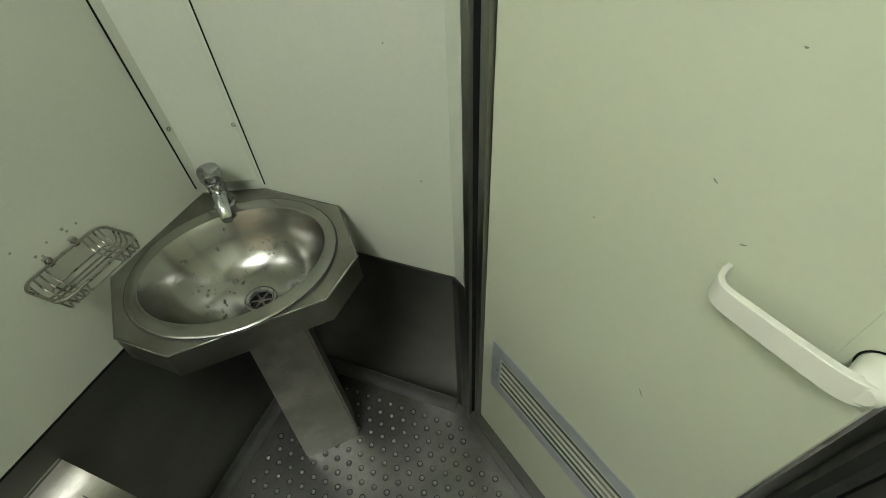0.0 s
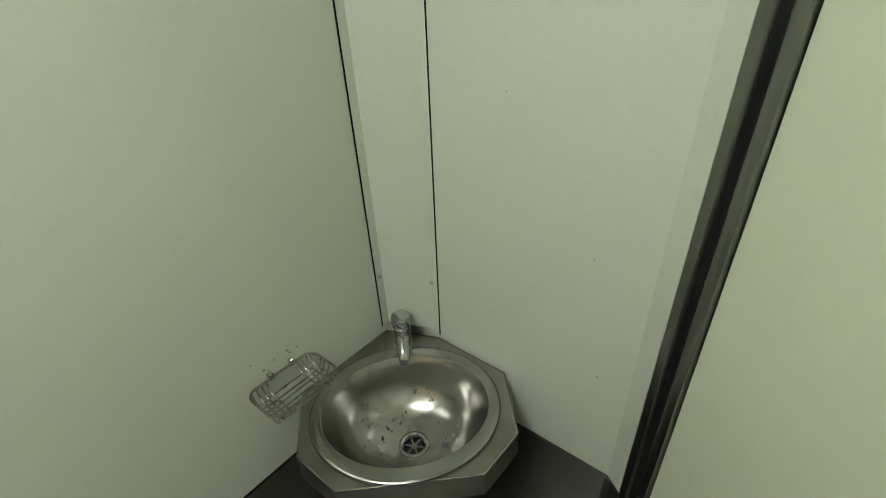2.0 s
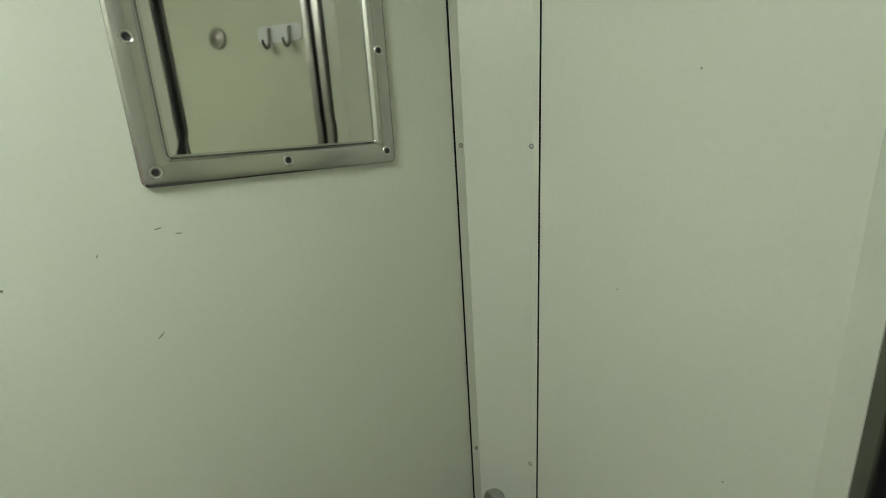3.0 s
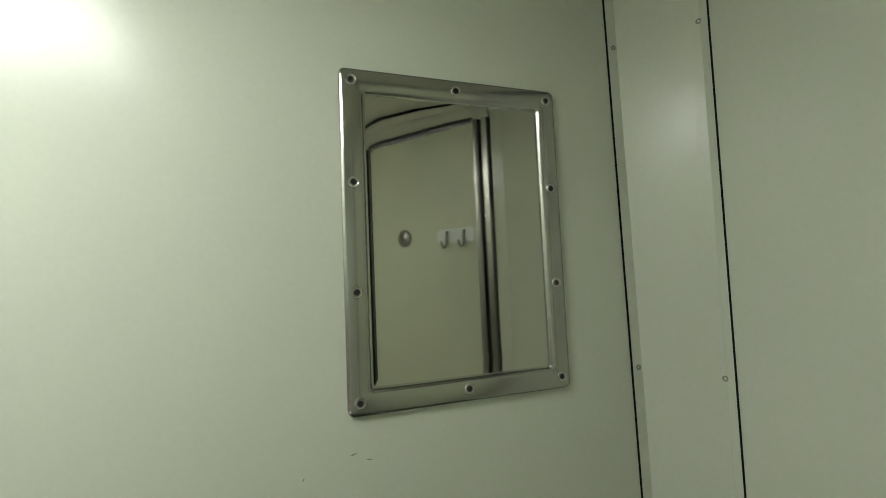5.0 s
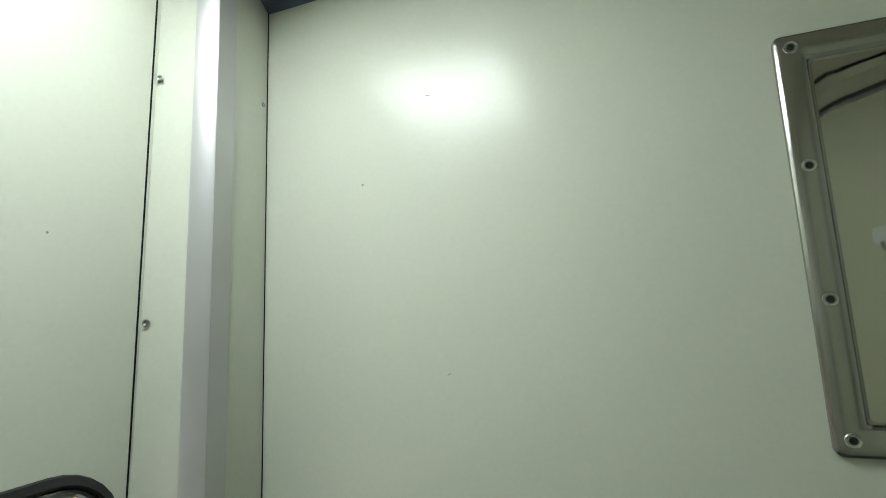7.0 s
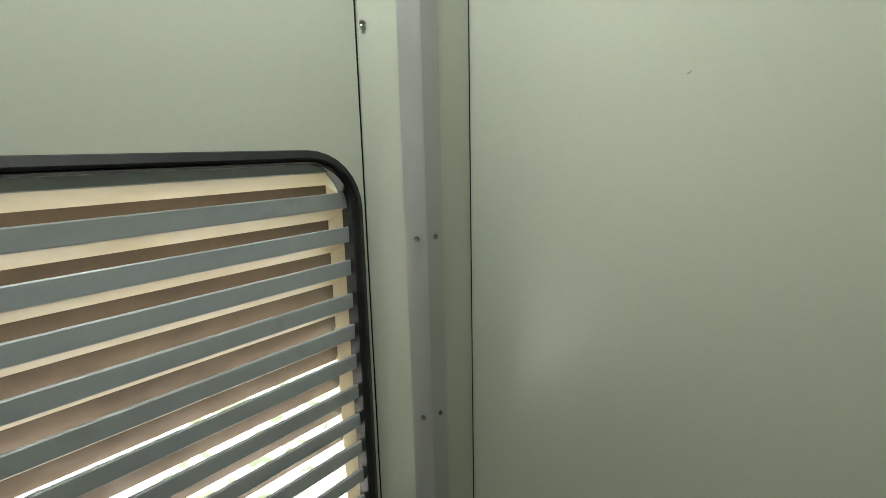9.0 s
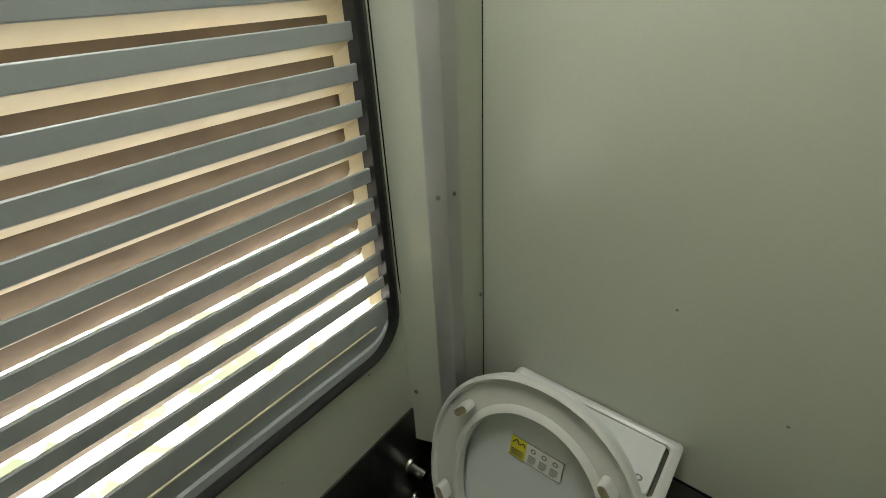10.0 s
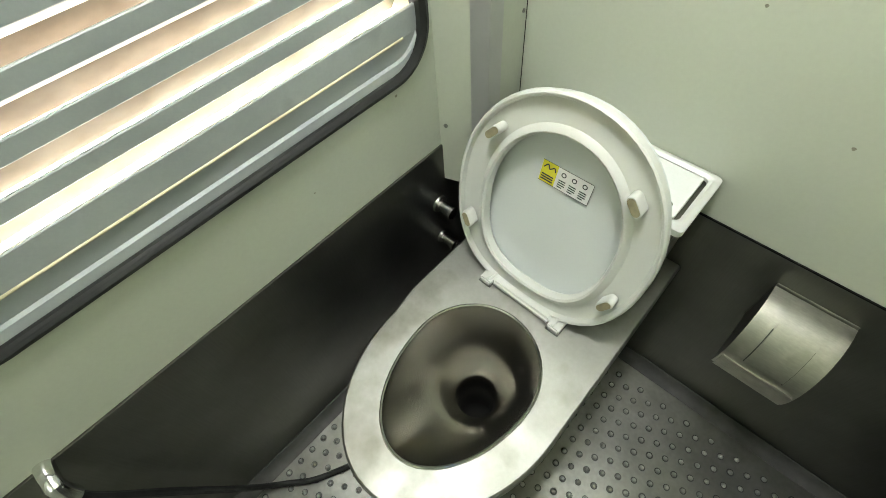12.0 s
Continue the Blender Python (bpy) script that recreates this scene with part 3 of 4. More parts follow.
mirror = empty("steel_mirror", (0.035, 0, 1.51), "polished stainless steel mirror with a pressed screwed frame", "mirror")
mi = mirror.matrix_world.inverted()


def ring_xz(i, y, r):
    return [(x, y, z) for x, z in rounded(MX0 + i, MX1 - i, MZ0 + i, MZ1 - i, r, 5)]


bm = bmesh.new()
loops(bm, [ring_xz(0.0, -0.0005, 0.010), ring_xz(0.0, -0.006, 0.010), ring_xz(0.0025, -0.0085, 0.009), ring_xz(0.006, -0.0095, 0.008), ring_xz(0.016, -0.0098, 0.007), ring_xz(0.029, -0.0095, 0.006),
           ring_xz(0.032, -0.0080, 0.006), ring_xz(0.0350, -0.0032, 0.005), ring_xz(0.038, -0.0028, 0.005)])
bm.transform(mi)
part("frame", bm, rim_steel, mirror, "pressed steel rim")
bm = bmesh.new()
loops(bm, [ring_xz(0.038, -0.0028, 0.005), ring_xz(0.043, -0.0029, 0.005), ring_xz(0.052, -0.00298, 0.005), ring_xz(0.068, -0.00304, 0.004)], False, True)
bm.transform(mi)
part("mirror_face", bm, mirror_steel, mirror, "polished mirror face")
for x in (-0.132, 0.035, 0.202):
    for z in (1.533, 1.688, 1.848, 2.001):
        if x == 0.035 and 1.6 < z < 1.9:
            continue
        bm = bmesh.new()
        loops(bm, [circle((0, 0, 0.0002), 0.0085, 16), circle((0, 0, 0.0010), 0.0078, 16), circle((0, 0, 0.0002), 0.0060, 16)])
        m = mi @ Matrix.Translation((x, -0.0095, z)) @ Vector((0, -1, 0)).to_track_quat("Z", "Y").to_matrix().to_4x4()
        ring = part("screw_cup", bm, bright_steel, mirror, m=m)
        bm = bmesh.new()
        loops(bm, [circle((0, 0, 0.0004), 0.0044, 12), circle((0, 0, 0.0012), 0.0034, 12), circle((0, 0, 0.0004), 0.0016, 12)], True, True)
        part("screw", bm, rubber, ring)

# ---- corner sink ----
SZ = 0.690
sink = empty("corner_sink", (0.225, -0.206, FL), "worn stainless steel corner washbasin on a square pedestal", "sink")
si = sink.matrix_world.inverted()
outline = [(0.372, -0.004), (0.112, -0.004), (0.013, -0.120), (0.014, -0.232), (0.200, -0.422), (0.309, -0.427), (0.426, -0.322), (0.428, -0.130)]
C = (0.225, -0.206)
NB = 48


def ell(a, b, z, n=NB):
    """An ellipse whose long axis lies across the corner's diagonal."""
    out = []
    for i in range(n):
        t = 2 * math.pi * i / n
        u, v = a * math.cos(t), b * math.sin(t)
        out.append((C[0] + (-u - v) / math.sqrt(2), C[1] + (u - v) / math.sqrt(2), z))
    return out


# deck: the exact octagon with an elliptic opening
bm = bmesh.new()
hole_vs = [bm.verts.new(p) for p in ell(0.193, 0.169, SZ - 0.002)]
deck_vs = [bm.verts.new((*p, SZ)) for p in outline]
edges = [bm.edges.new((vs[i], vs[(i + 1) % len(vs)])) for vs in (hole_vs, deck_vs) for i in range(len(vs))]
bmesh.ops.triangle_fill(bm, use_beauty=True, edges=edges)
bmesh.ops.delete(bm, geom=[f for f in bm.faces if all(v in hole_vs for v in f.verts)], context="FACES_ONLY")
cx = Vector(C)
grown = [cx + (Vector(p) - cx) * 1.012 for p in outline]
base = [bm.verts.new((min(p.x, E - 0.004), min(p.y, -0.004), SZ - 0.062)) for p in grown]
inner = [bm.verts.new((cx.x + (p[0] - cx.x) * 0.97, cx.y + (p[1] - cx.y) * 0.97, SZ - 0.062)) for p in outline]
for a, b in ((deck_vs, base), (base, inner)):
    for i in range(8):
        bm.faces.new((a[i], a[(i + 1) % 8], b[(i + 1) % 8], b[i]))
bmesh.ops.delete(bm, geom=[v for v in bm.verts if not v.link_faces], context="VERTS")
bm.transform(si)
deck = part("deck", bm, steel, sink, "stained eight-sided steel deck")
# bright steel bead added for the highlight along the deck's folded edge
bm = bmesh.new()
tube(bm, [(p[0], p[1], SZ - 0.0012) for p in outline], 0.0021, 8, True)
bm.transform(si)
part("edge_highlight", bm, rim_steel, sink, "bright bead standing in for the highlight on the folded edge")
bm = bmesh.new()
rim = [(0.197, 0.173, -0.001), (0.1965, 0.1725, 0.003), (0.194, 0.170, 0.0048), (0.190, 0.165, 0.0050), (0.178, 0.1445, 0.0042), (0.175, 0.141, 0.0030), (0.172, 0.138, -0.002), (0.166, 0.133, -0.012), (0.155, 0.124, -0.045),
       (0.135, 0.108, -0.080), (0.105, 0.085, -0.103), (0.070, 0.058, -0.114), (0.035, 0.034, -0.117), (0.031, 0.031, -0.119)]
rings = []
for a, b, dz in rim:
    k = min(1, max(0, -dz / 0.117))
    rings.append([(x + k * 0.0, y - k * 0.012, z) for x, y, z in ell(a, b, SZ + dz)])
loops(bm, rings)
bm.transform(si)
basin = part("basin", bm, bowl_steel, sink, "polished oval basin with water drops")
bm = bmesh.new()
tube(bm, ell(0.1985, 0.1745, SZ + 0.0004), 0.0013, 6, True)
bm.transform(si)
part("rim_joint", bm, dark_matte, sink, "thin dark ring for the groove round the basin rim")

dr = Vector((0.225, -0.218, SZ - 0.118))
bm = bmesh.new()
loops(bm, [circle(dr + Vector((0, 0, h)), r, 32) for r, h in ((0.032, -0.001), (0.033, 0.002), (0.029, 0.003), (0.024, 0.001), (0.021, -0.004), (0.020, -0.012))])
bm.transform(si)
drain = part("drain", bm, tap_chrome, sink, "round drain with a slotted strainer")
# flat black disc in place of the shade down the drain
bm = bmesh.new()
loops(bm, [circle(dr + Vector((0, 0, -0.010)), 0.021, 24)], True)
bm.transform(si)
part("drain_hole", bm, black, drain)
for k in range(6):
    a = math.pi * k / 3
    bm = bmesh.new()
    box(bm, (0.004, -0.0018, -0.007), (0.020, 0.0018, -0.005), 0.0006, 1)
    bm.transform(si @ Matrix.Translation(dr) @ Matrix.Rotation(a, 4, "Z"))
    part("strainer_bar", bm, jamb_metal, drain)
bm = bmesh.new()
loops(bm, [circle(dr + Vector((0, 0, h)), r, 16) for r, h in ((0.0065, -0.0075), (0.0065, -0.0045), (0.003, -0.004))], True, True)
bm.transform(si)
part("strainer_hub", bm, steel, drain)
# pedestal, square, its face across the diagonal
bm = bmesh.new()
vv = Vector((0.71, 0.704))
rings = []
for z, p, q, d in ((FL, (0.110, -0.202), (0.228, -0.321), 0.12), (FL + 0.006, (0.110, -0.202), (0.228, -0.321), 0.12), (0.53, (0.136, -0.2285), (0.222, -0.315), 0.10), (0.562, (0.137, -0.230), (0.221, -0.314), 0.10)):
    p, q = Vector(p), Vector(q)
    rings.append([(a.x, a.y, z) for a in (p, q, q + vv * d, p + vv * d)])
loops(bm, rings, True, True)
bmesh.ops.bevel(bm, geom=[e for e in bm.edges if abs(e.verts[0].co.z - e.verts[1].co.z) > 0.05], offset=0.006, segments=2, affect="EDGES")
bm.transform(si)
part("pedestal", bm, pedestal_steel, sink, "square stained steel pedestal")
bm = bmesh.new()
drops = random.Random(4)
for k in range(130):
    t, s = drops.uniform(0, 2 * math.pi), drops.uniform(0.35, 0.98)
    a, b = 0.160 * s, 0.128 * s
    u, v = a * math.cos(t), b * math.sin(t)
    dz = -0.117 * (1 - s ** 2.6) - 0.010
    r = drops.uniform(0.0010, 0.0040)
    p = Vector((C[0] + (-u - v) / 1.41421, C[1] + (u - v) / 1.41421 - 0.012 * (-dz / 0.117), SZ + dz + 0.0005))
    bmesh.ops.create_icosphere(bm, subdivisions=1, radius=r, matrix=Matrix.Translation(p) @ Matrix.Diagonal((1, 1, 0.5, 1)))
water = bpy.data.materials.new("water")
water.use_nodes = True
wb = water.node_tree.nodes["Principled BSDF"]
wb.inputs["Transmission Weight"].default_value, wb.inputs["Roughness"].default_value, wb.inputs["IOR"].default_value = 1.0, 0.02, 1.33
bm.transform(si)
tagged(part("water_drops", bm, water, sink, "scattered clear water drops"), kind="stuff")
# push tap
tap = empty("push_tap", (0.354, -0.081, SZ), "short chrome push-button tap on the sink deck", "tap")
way = Vector((-1, -1, 0)).normalized()
bm = bmesh.new()
loops(bm, [circle((0, 0, h), r, 24) for r, h in ((0.023, 0.0), (0.023, 0.006), (0.0185, 0.010), (0.018, 0.050), (0.0195, 0.054), (0.0195, 0.066), (0.017, 0.068))], True, True)
part("body", bm, tap_chrome, tap, "chrome tap body")
bm = bmesh.new()
loops(bm, [circle((0, 0, h), r, 24) for r, h in ((0.015, 0.067), (0.021, 0.070), (0.0235, 0.075), (0.0235, 0.092), (0.021, 0.098), (0.012, 0.1015))], True, True)
part("push_button", bm, tap_chrome, tap, "round push button")
bm = bmesh.new()
rings = []
for s, h, w_, t_ in ((0.0, 0.040, 0.015, 0.014), (0.02, 0.037, 0.0145, 0.012), (0.046, 0.025, 0.013, 0.010), (0.060, 0.014, 0.012, 0.008), (0.064, 0.006, 0.010, 0.006)):
    c = way * s + Vector((0, 0, h))
    side = Vector((-way.y, way.x, 0))
    rings.append([c + side * (w_ * math.cos(q)) + Vector((0, 0, t_ * math.sin(q))) for q in [2 * math.pi * i / 16 for i in range(16)]])
loops(bm, rings, True, True)
part("spout", bm, tap_chrome, tap, "short sloping spout")

# ---- wire soap basket ----
soap = empty("soap_basket", (0.085, 0, 0.785), "empty chrome wire soap basket screwed to the wall", "soap basket")
so = soap.matrix_world.inverted()


def wire(pts, r=0.0018, closed=False, name="wire", steps=5):
    bm = bmesh.new()
    tube(bm, smooth_path(pts, steps) if not closed else pts, r, 8, closed)
    bm.transform(so)
    return part(name, bm, wire_steel, soap)


top_ring = [(x, y, 0.793) for x, y in rounded(0.002, 0.154, -0.104, -0.010, 0.022, 6)]
wire(top_ring, 0.0028, True, "rim_wire")
low_ring = [(x, y, 0.765) for x, y in rounded(0.022, 0.138, -0.090, -0.024, 0.012, 5)]
wire(low_ring, 0.0018, True, "base_wire")
for x in (0.012, 0.023, 0.034, 0.045, 0.116, 0.127, 0.138, 0.147):
    wire([(x, -0.011, 0.793), (x, -0.016, 0.773), (x, -0.028, 0.765), (x, -0.052, 0.764), (x, -0.086, 0.765), (x, -0.098, 0.773), (x, -0.103, 0.793)])
for y in (-0.040, -0.052, -0.066):
    wire([(0.003, y, 0.793), (0.008, y, 0.772), (0.024, y, 0.765), (0.085, y, 0.764), (0.136, y, 0.765), (0.150, y, 0.772), (0.155, y, 0.793)])
for x in (0.058, 0.107):
    bm = bmesh.new()
    box(bm, (x - 0.006, -0.012, 0.787), (x + 0.006, -0.0005, 0.805), 0.002)
    bm.transform(so)
    clip = part("clip", bm, chrome, soap, "small fixing clip")
    bm = bmesh.new()
    loops(bm, [circle((x, -0.012, 0.800), 0.0035, 10, "y"), circle((x, -0.0135, 0.800), 0.003, 10, "y")], True, True)
    bm.transform(so)
    part("screw", bm, jamb_metal, clip)

# ---- toilet ----
TX, TZ = -0.642, 0.382
toilet = empty("toilet", (TX, -0.40, FL), "stainless steel train toilet with a raised white seat", "toilet")
ti = toilet.matrix_world.inverted()


def slab_outline(grow=0.0):
    pts = []
    for i in range(33):
        a = math.pi + math.pi * i / 32
        pts.append((-0.652 + (0.199 + grow) * math.cos(a), -0.500 + (0.268 + grow) * math.sin(a)))
    return [(-0.855 - grow, -0.008), (-0.862 - grow, -0.30), (-0.862 - grow, -0.43), *pts, (-0.454 + grow, -0.44), (-0.454 + grow, -0.34), (-0.458 + grow, -0.008)]


NT = 56


def egg(a, back, front, z, cx=-0.650, cy=-0.485, n=NT):
    """Egg-shaped ring, round towards the seat and drawn out to the front."""
    out = []
    for i in range(n):
        q = 2 * math.pi * i / n
        out.append((cx + a * math.cos(q), cy + (back if math.sin(q) > 0 else front) * math.sin(q), z))
    return out


bm = bmesh.new()
so_ = slab_outline()
hv = [bm.verts.new(p) for p in egg(0.137, 0.142, 0.216, TZ)]
ov = [bm.verts.new((*p, TZ)) for p in so_]
es = [bm.edges.new((vs[i], vs[(i + 1) % len(vs)])) for vs in (hv, ov) for i in range(len(vs))]
bmesh.ops.triangle_fill(bm, use_beauty=True, edges=es)
bmesh.ops.delete(bm, geom=[f for f in bm.faces if all(v in hv for v in f.verts)], context="FACES_ONLY")
lu = [bm.verts.new((*p, TZ - 0.003)) for p in slab_outline(0.004)]
lv = [bm.verts.new((*p, TZ - 0.010)) for p in slab_outline(0.006)]
lw = [bm.verts.new((*p, TZ - 0.035)) for p in slab_outline(0.006)]
lx = [bm.verts.new((*p, TZ - 0.036)) for p in slab_outline(-0.02)]
for a, b in ((ov, lu), (lu, lv), (lv, lw), (lw, lx)):
    for i in range(len(a)):
        bm.faces.new((a[i], a[(i + 1) % len(a)], b[(i + 1) % len(b)], b[i]))
bm.transform(ti)
part("top", bm, toilet_steel, toilet, "worn stained steel toilet top")
bm = bmesh.new()
foot = []
for g, z in ((-0.020, TZ - 0.030), (-0.045, 0.25), (-0.075, 0.08), (-0.085, FL)):
    foot.append([(p[0], max(p[1], -0.765) + (0.12 * (TZ - z) / (TZ - FL) if p[1] < -0.5 else 0), z) for p in slab_outline(g)])
loops(bm, foot, False, True)
bm.transform(ti)
part("base", bm, dark_steel, toilet, "tapering steel base")
bm = bmesh.new()
loops(bm, [egg(0.137 - i, 0.142 - i, 0.216 - i, TZ + h) for i, h in ((0.0, 0.0004), (0.001, 0.0050), (0.0035, 0.0065), (0.006, 0.0050), (0.007, -0.004))])
bm.transform(ti)
part("bowl_rim", bm, rim_steel, toilet, "thin bright rolled rim")
bm = bmesh.new()
prof = [(0.131, 0.136, 0.210, 0.001, -0.650, -0.485), (0.128, 0.132, 0.204, -0.02, -0.650, -0.484), (0.120, 0.123, 0.180, -0.07, -0.650, -0.479), (0.109, 0.110, 0.142, -0.12, -0.650, -0.473),
        (0.098, 0.098, 0.110, -0.158, -0.650, -0.467), (0.090, 0.090, 0.092, -0.178, -0.650, -0.464), (0.086, 0.086, 0.086, -0.186, -0.650, -0.464), (0.070, 0.070, 0.070, -0.215, -0.651, -0.466),
        (0.054, 0.054, 0.054, -0.236, -0.651, -0.467), (0.049, 0.049, 0.049, -0.246, -0.651, -0.467), (0.047, 0.047, 0.047, FL + 0.008 - TZ, -0.651, -0.467)]
loops(bm, [egg(a, back, front, TZ + dz, x, y) for a, back, front, dz, x, y in prof], False, True)
bm.transform(ti)
part("bowl", bm, pan_steel, toilet, "egg-shaped steel bowl stepping down to a dark outlet")
# black disc at the bottom, painted for the dark of the open hole
bm = bmesh.new()
loops(bm, [egg(0.0485, 0.0485, 0.0485, FL + 0.012, -0.651, -0.467)], True)
bm.transform(ti)
part("outlet", bm, black, toilet, "black disc standing in for the darkness of the open outlet")

# seat and lid, both raised
seat_m = pose(-0.675, -0.283, TZ + 0.014, 0, 0, 0) @ Matrix.Rotation(radians(-13.2), 4, "X")
# local x across, z up along the raised seat, -y towards the room


def seat_ring(w, h0, h1, n=56, square=2.75, taper=0.05):
    """Outline of the seat: wide and round at the top, blunter at the hinge."""
    out = []
    zc, hh = (h0 + h1) / 2, (h1 - h0) / 2
    for i in range(n):
        a = 2 * math.pi * i / n
        c, s = math.cos(a), math.sin(a)
        p = 2.05 if s > 0 else square
        x = w * math.copysign(abs(c) ** (2 / p), c)
        z = hh * math.copysign(abs(s) ** (2 / p), s)
        x *= 1 - taper * max(0, -s)
        out.append((x, zc + z))
    return out


def on(y, pts):
    return [(x, y, z) for x, z in pts]


OUT, INN = (0.204, -0.018, 0.444), (0.135, 0.032, 0.374)


def rim_ring(y, base, inset):
    """An outline of the seat or of its opening, drawn in by inset."""
    w_, a, b = base
    return on(y, seat_ring(w_ - inset, a + inset, b - inset))


seat = part("seat", loops(bmesh.new(), [rim_ring(0.006, OUT, 0.004), rim_ring(-0.006, OUT, 0.0), rim_ring(-0.014, OUT, 0.002), rim_ring(-0.0165, OUT, 0.005), rim_ring(-0.0150, OUT, 0.009), rim_ring(-0.0070, OUT, 0.013), rim_ring(-0.0045, OUT, 0.022), rim_ring(-0.0040, OUT, 0.034),
            rim_ring(-0.0060, INN, -0.016), rim_ring(-0.0130, INN, -0.009), rim_ring(-0.0150, INN, -0.004), rim_ring(-0.012, INN, 0.0), rim_ring(0.002, INN, 0.003), rim_ring(0.010, INN, -0.002), rim_ring(0.008, OUT, 0.03), rim_ring(0.006, OUT, 0.004)]),
            white_plastic, toilet, "white plastic seat ring, raised", m=ti @ seat_m)
for x, z in ((-0.137, 0.329), (0.128, 0.333), (-0.156, 0.114), (0.161, 0.124)):
    ang = math.atan2(z - 0.215, x) + math.pi / 2
    rot = Matrix.Translation((x, -0.010, z)) @ Matrix.Rotation(-ang, 4, "Y")
    bm = bmesh.new()
    prof = rounded(-0.018, 0.018, -0.0085, 0.0085, 0.0083, 5)
    loops(bm, [on(0.002, prof), on(-0.020, prof), on(-0.0228, [(a * 0.95, b * 0.92) for a, b in prof]), on(-0.0222, [(a * 0.86, b * 0.78) for a, b in prof])], True)
    bm.transform(rot)
    bumper = part("bumper", bm, white_plastic, seat, "white seat bumper")
    bm = bmesh.new()
    prism(bm, [(a * 0.86, b * 0.78) for a, b in prof], -0.012, -0.0232, axis="y")
    bm.transform(rot)
    part("pad", bm, pad_rubber, seat, "yellowed rubber pad")
lid = part("lid", loops(bmesh.new(), [rim_ring(0.010, OUT, 0.010), rim_ring(0.020, OUT, 0.009), rim_ring(0.027, OUT, 0.018), rim_ring(0.031, OUT, 0.05)], False, True),
           lid_plastic, toilet, "white plastic lid, raised behind the seat", m=ti @ seat_m)
bm = bmesh.new()
loops(bm, [rim_ring(0.010, OUT, 0.0105), rim_ring(0.011, OUT, 0.014), rim_ring(0.020, OUT, 0.026), rim_ring(0.022, OUT, 0.10)], False, True)
part("inner_face", bm, lid_plastic, lid, "smooth inner face of the lid")
# sticker on the lid
st = Matrix.Translation((-0.003, 0.0195, 0.277))


def sticker(name, x0, x1, z0, z1, y, material):
    bm = bmesh.new()
    box(bm, (x0, y - 0.0003, z0), (x1, y, z1))
    bm.transform(st)
    return part(name, bm, material, lid, smooth=False)


sticker("label_sheet", -0.050, 0.052, -0.022, 0.022, 0.0, paper)
sticker("label_panel", -0.049, -0.018, -0.021, 0.021, -0.0005, yellow)
for x0, x1, z0, z1 in ((-0.050, 0.052, 0.0212, 0.022), (-0.050, 0.052, -0.022, -0.0212), (0.0512, 0.052, -0.022, 0.022)):
    sticker("label_border", x0, x1, z0, z1, -0.0005, ink)
for k in range(3):
    sticker("label_bar", -0.046, -0.022, -0.017 + 0.005 * k, -0.0145 + 0.005 * k, -0.001, ink)
for k in range(3):
    x = -0.012 + 0.021 * k
    for j in range(4):
        sticker("label_bar", x, x + (0.014 if j else 0.010), -0.017 + 0.0045 * j, -0.015 + 0.0045 * j, -0.0005, ink)
    bm = bmesh.new()
    loops(bm, [[(x + 0.007 + q[0], -0.0005, 0.010 + q[1]) for q in [(0.005 * math.cos(i * math.pi / 6), 0.005 * math.sin(i * math.pi / 6)) for i in range(12)]],
               [(x + 0.007 + q[0], -0.0005, 0.010 + q[1]) for q in [(0.003 * math.cos(i * math.pi / 6), 0.003 * math.sin(i * math.pi / 6)) for i in range(12)]]])
    bm.transform(st)
    part("label_mark", bm, ink, lid, smooth=False)
bm = bmesh.new()
tube(bm, smooth_path([(-0.045, -0.0008, 0.008), (-0.038, -0.0008, 0.016), (-0.033, -0.0008, 0.008), (-0.025, -0.0008, 0.014), (-0.021, -0.0008, 0.007)], 4), 0.0012, 6)
bm.transform(st)
part("label_mark", bm, ink, lid)
# hinge: a flat bar between two flat blocks
bm = bmesh.new()
box(bm, (-0.738, -0.314, TZ + 0.002), (-0.590, -0.296, TZ + 0.020), 0.005, 3)
bm.transform(ti)
part("hinge_bar", bm, white_plastic, toilet)
for x, s_ in ((-0.752, 1), (-0.576, -1)):
    bm = bmesh.new()
    box(bm, (x - 0.014, -0.321, TZ), (x + 0.014, -0.284, TZ + 0.017), 0.003)
    bm.transform(ti)
    hb = part("hinge_block", bm, white_plastic, toilet, "white hinge block")
    bm = bmesh.new()
    box(bm, (x + 0.003 * s_ - 0.004, -0.317, TZ + 0.014), (x + 0.003 * s_ + 0.004, -0.296, TZ + 0.021), 0.0015)
    bm.transform(ti)
    part("hinge_knuckle", bm, white_plastic, hb)
    bm = bmesh.new()
    box(bm, (x - 0.0155, -0.3225, TZ - 0.0005), (x + 0.0155, -0.2825, TZ + 0.0015))
    bm.transform(ti)
    part("foot_line", bm, dark_matte, hb, "thin dark strip round the foot of the block", False)

# flush box behind the seat with a steel hatch
tank = empty("flush_box", (-0.65, -0.09, TZ), "steel flush box with a white-framed hatch behind the toilet", "flush box")
ki = tank.matrix_world.inverted()
bm = bmesh.new()
box(bm, (-0.81, -0.152, TZ), (-0.488, -0.004, 0.628), 0.003)
bm.transform(ki)
part("body", bm, dark_steel, tank, "dark steel box")
bm = bmesh.new()
fr = [(0.0, 0.626), (0.0, 0.640), (0.004, 0.644), (0.012, 0.645), (0.018, 0.641), (0.018, 0.634)]
loops(bm, [[(x, y, z) for x, y in rounded(-0.82 + i, -0.477 - i, -0.159 + i, -0.003 - i, 0.010, 4)] for i, z in fr], True)
bm.transform(ki)
part("hatch_frame", bm, white_plastic, tank, "white raised frame")
bm = bmesh.new()
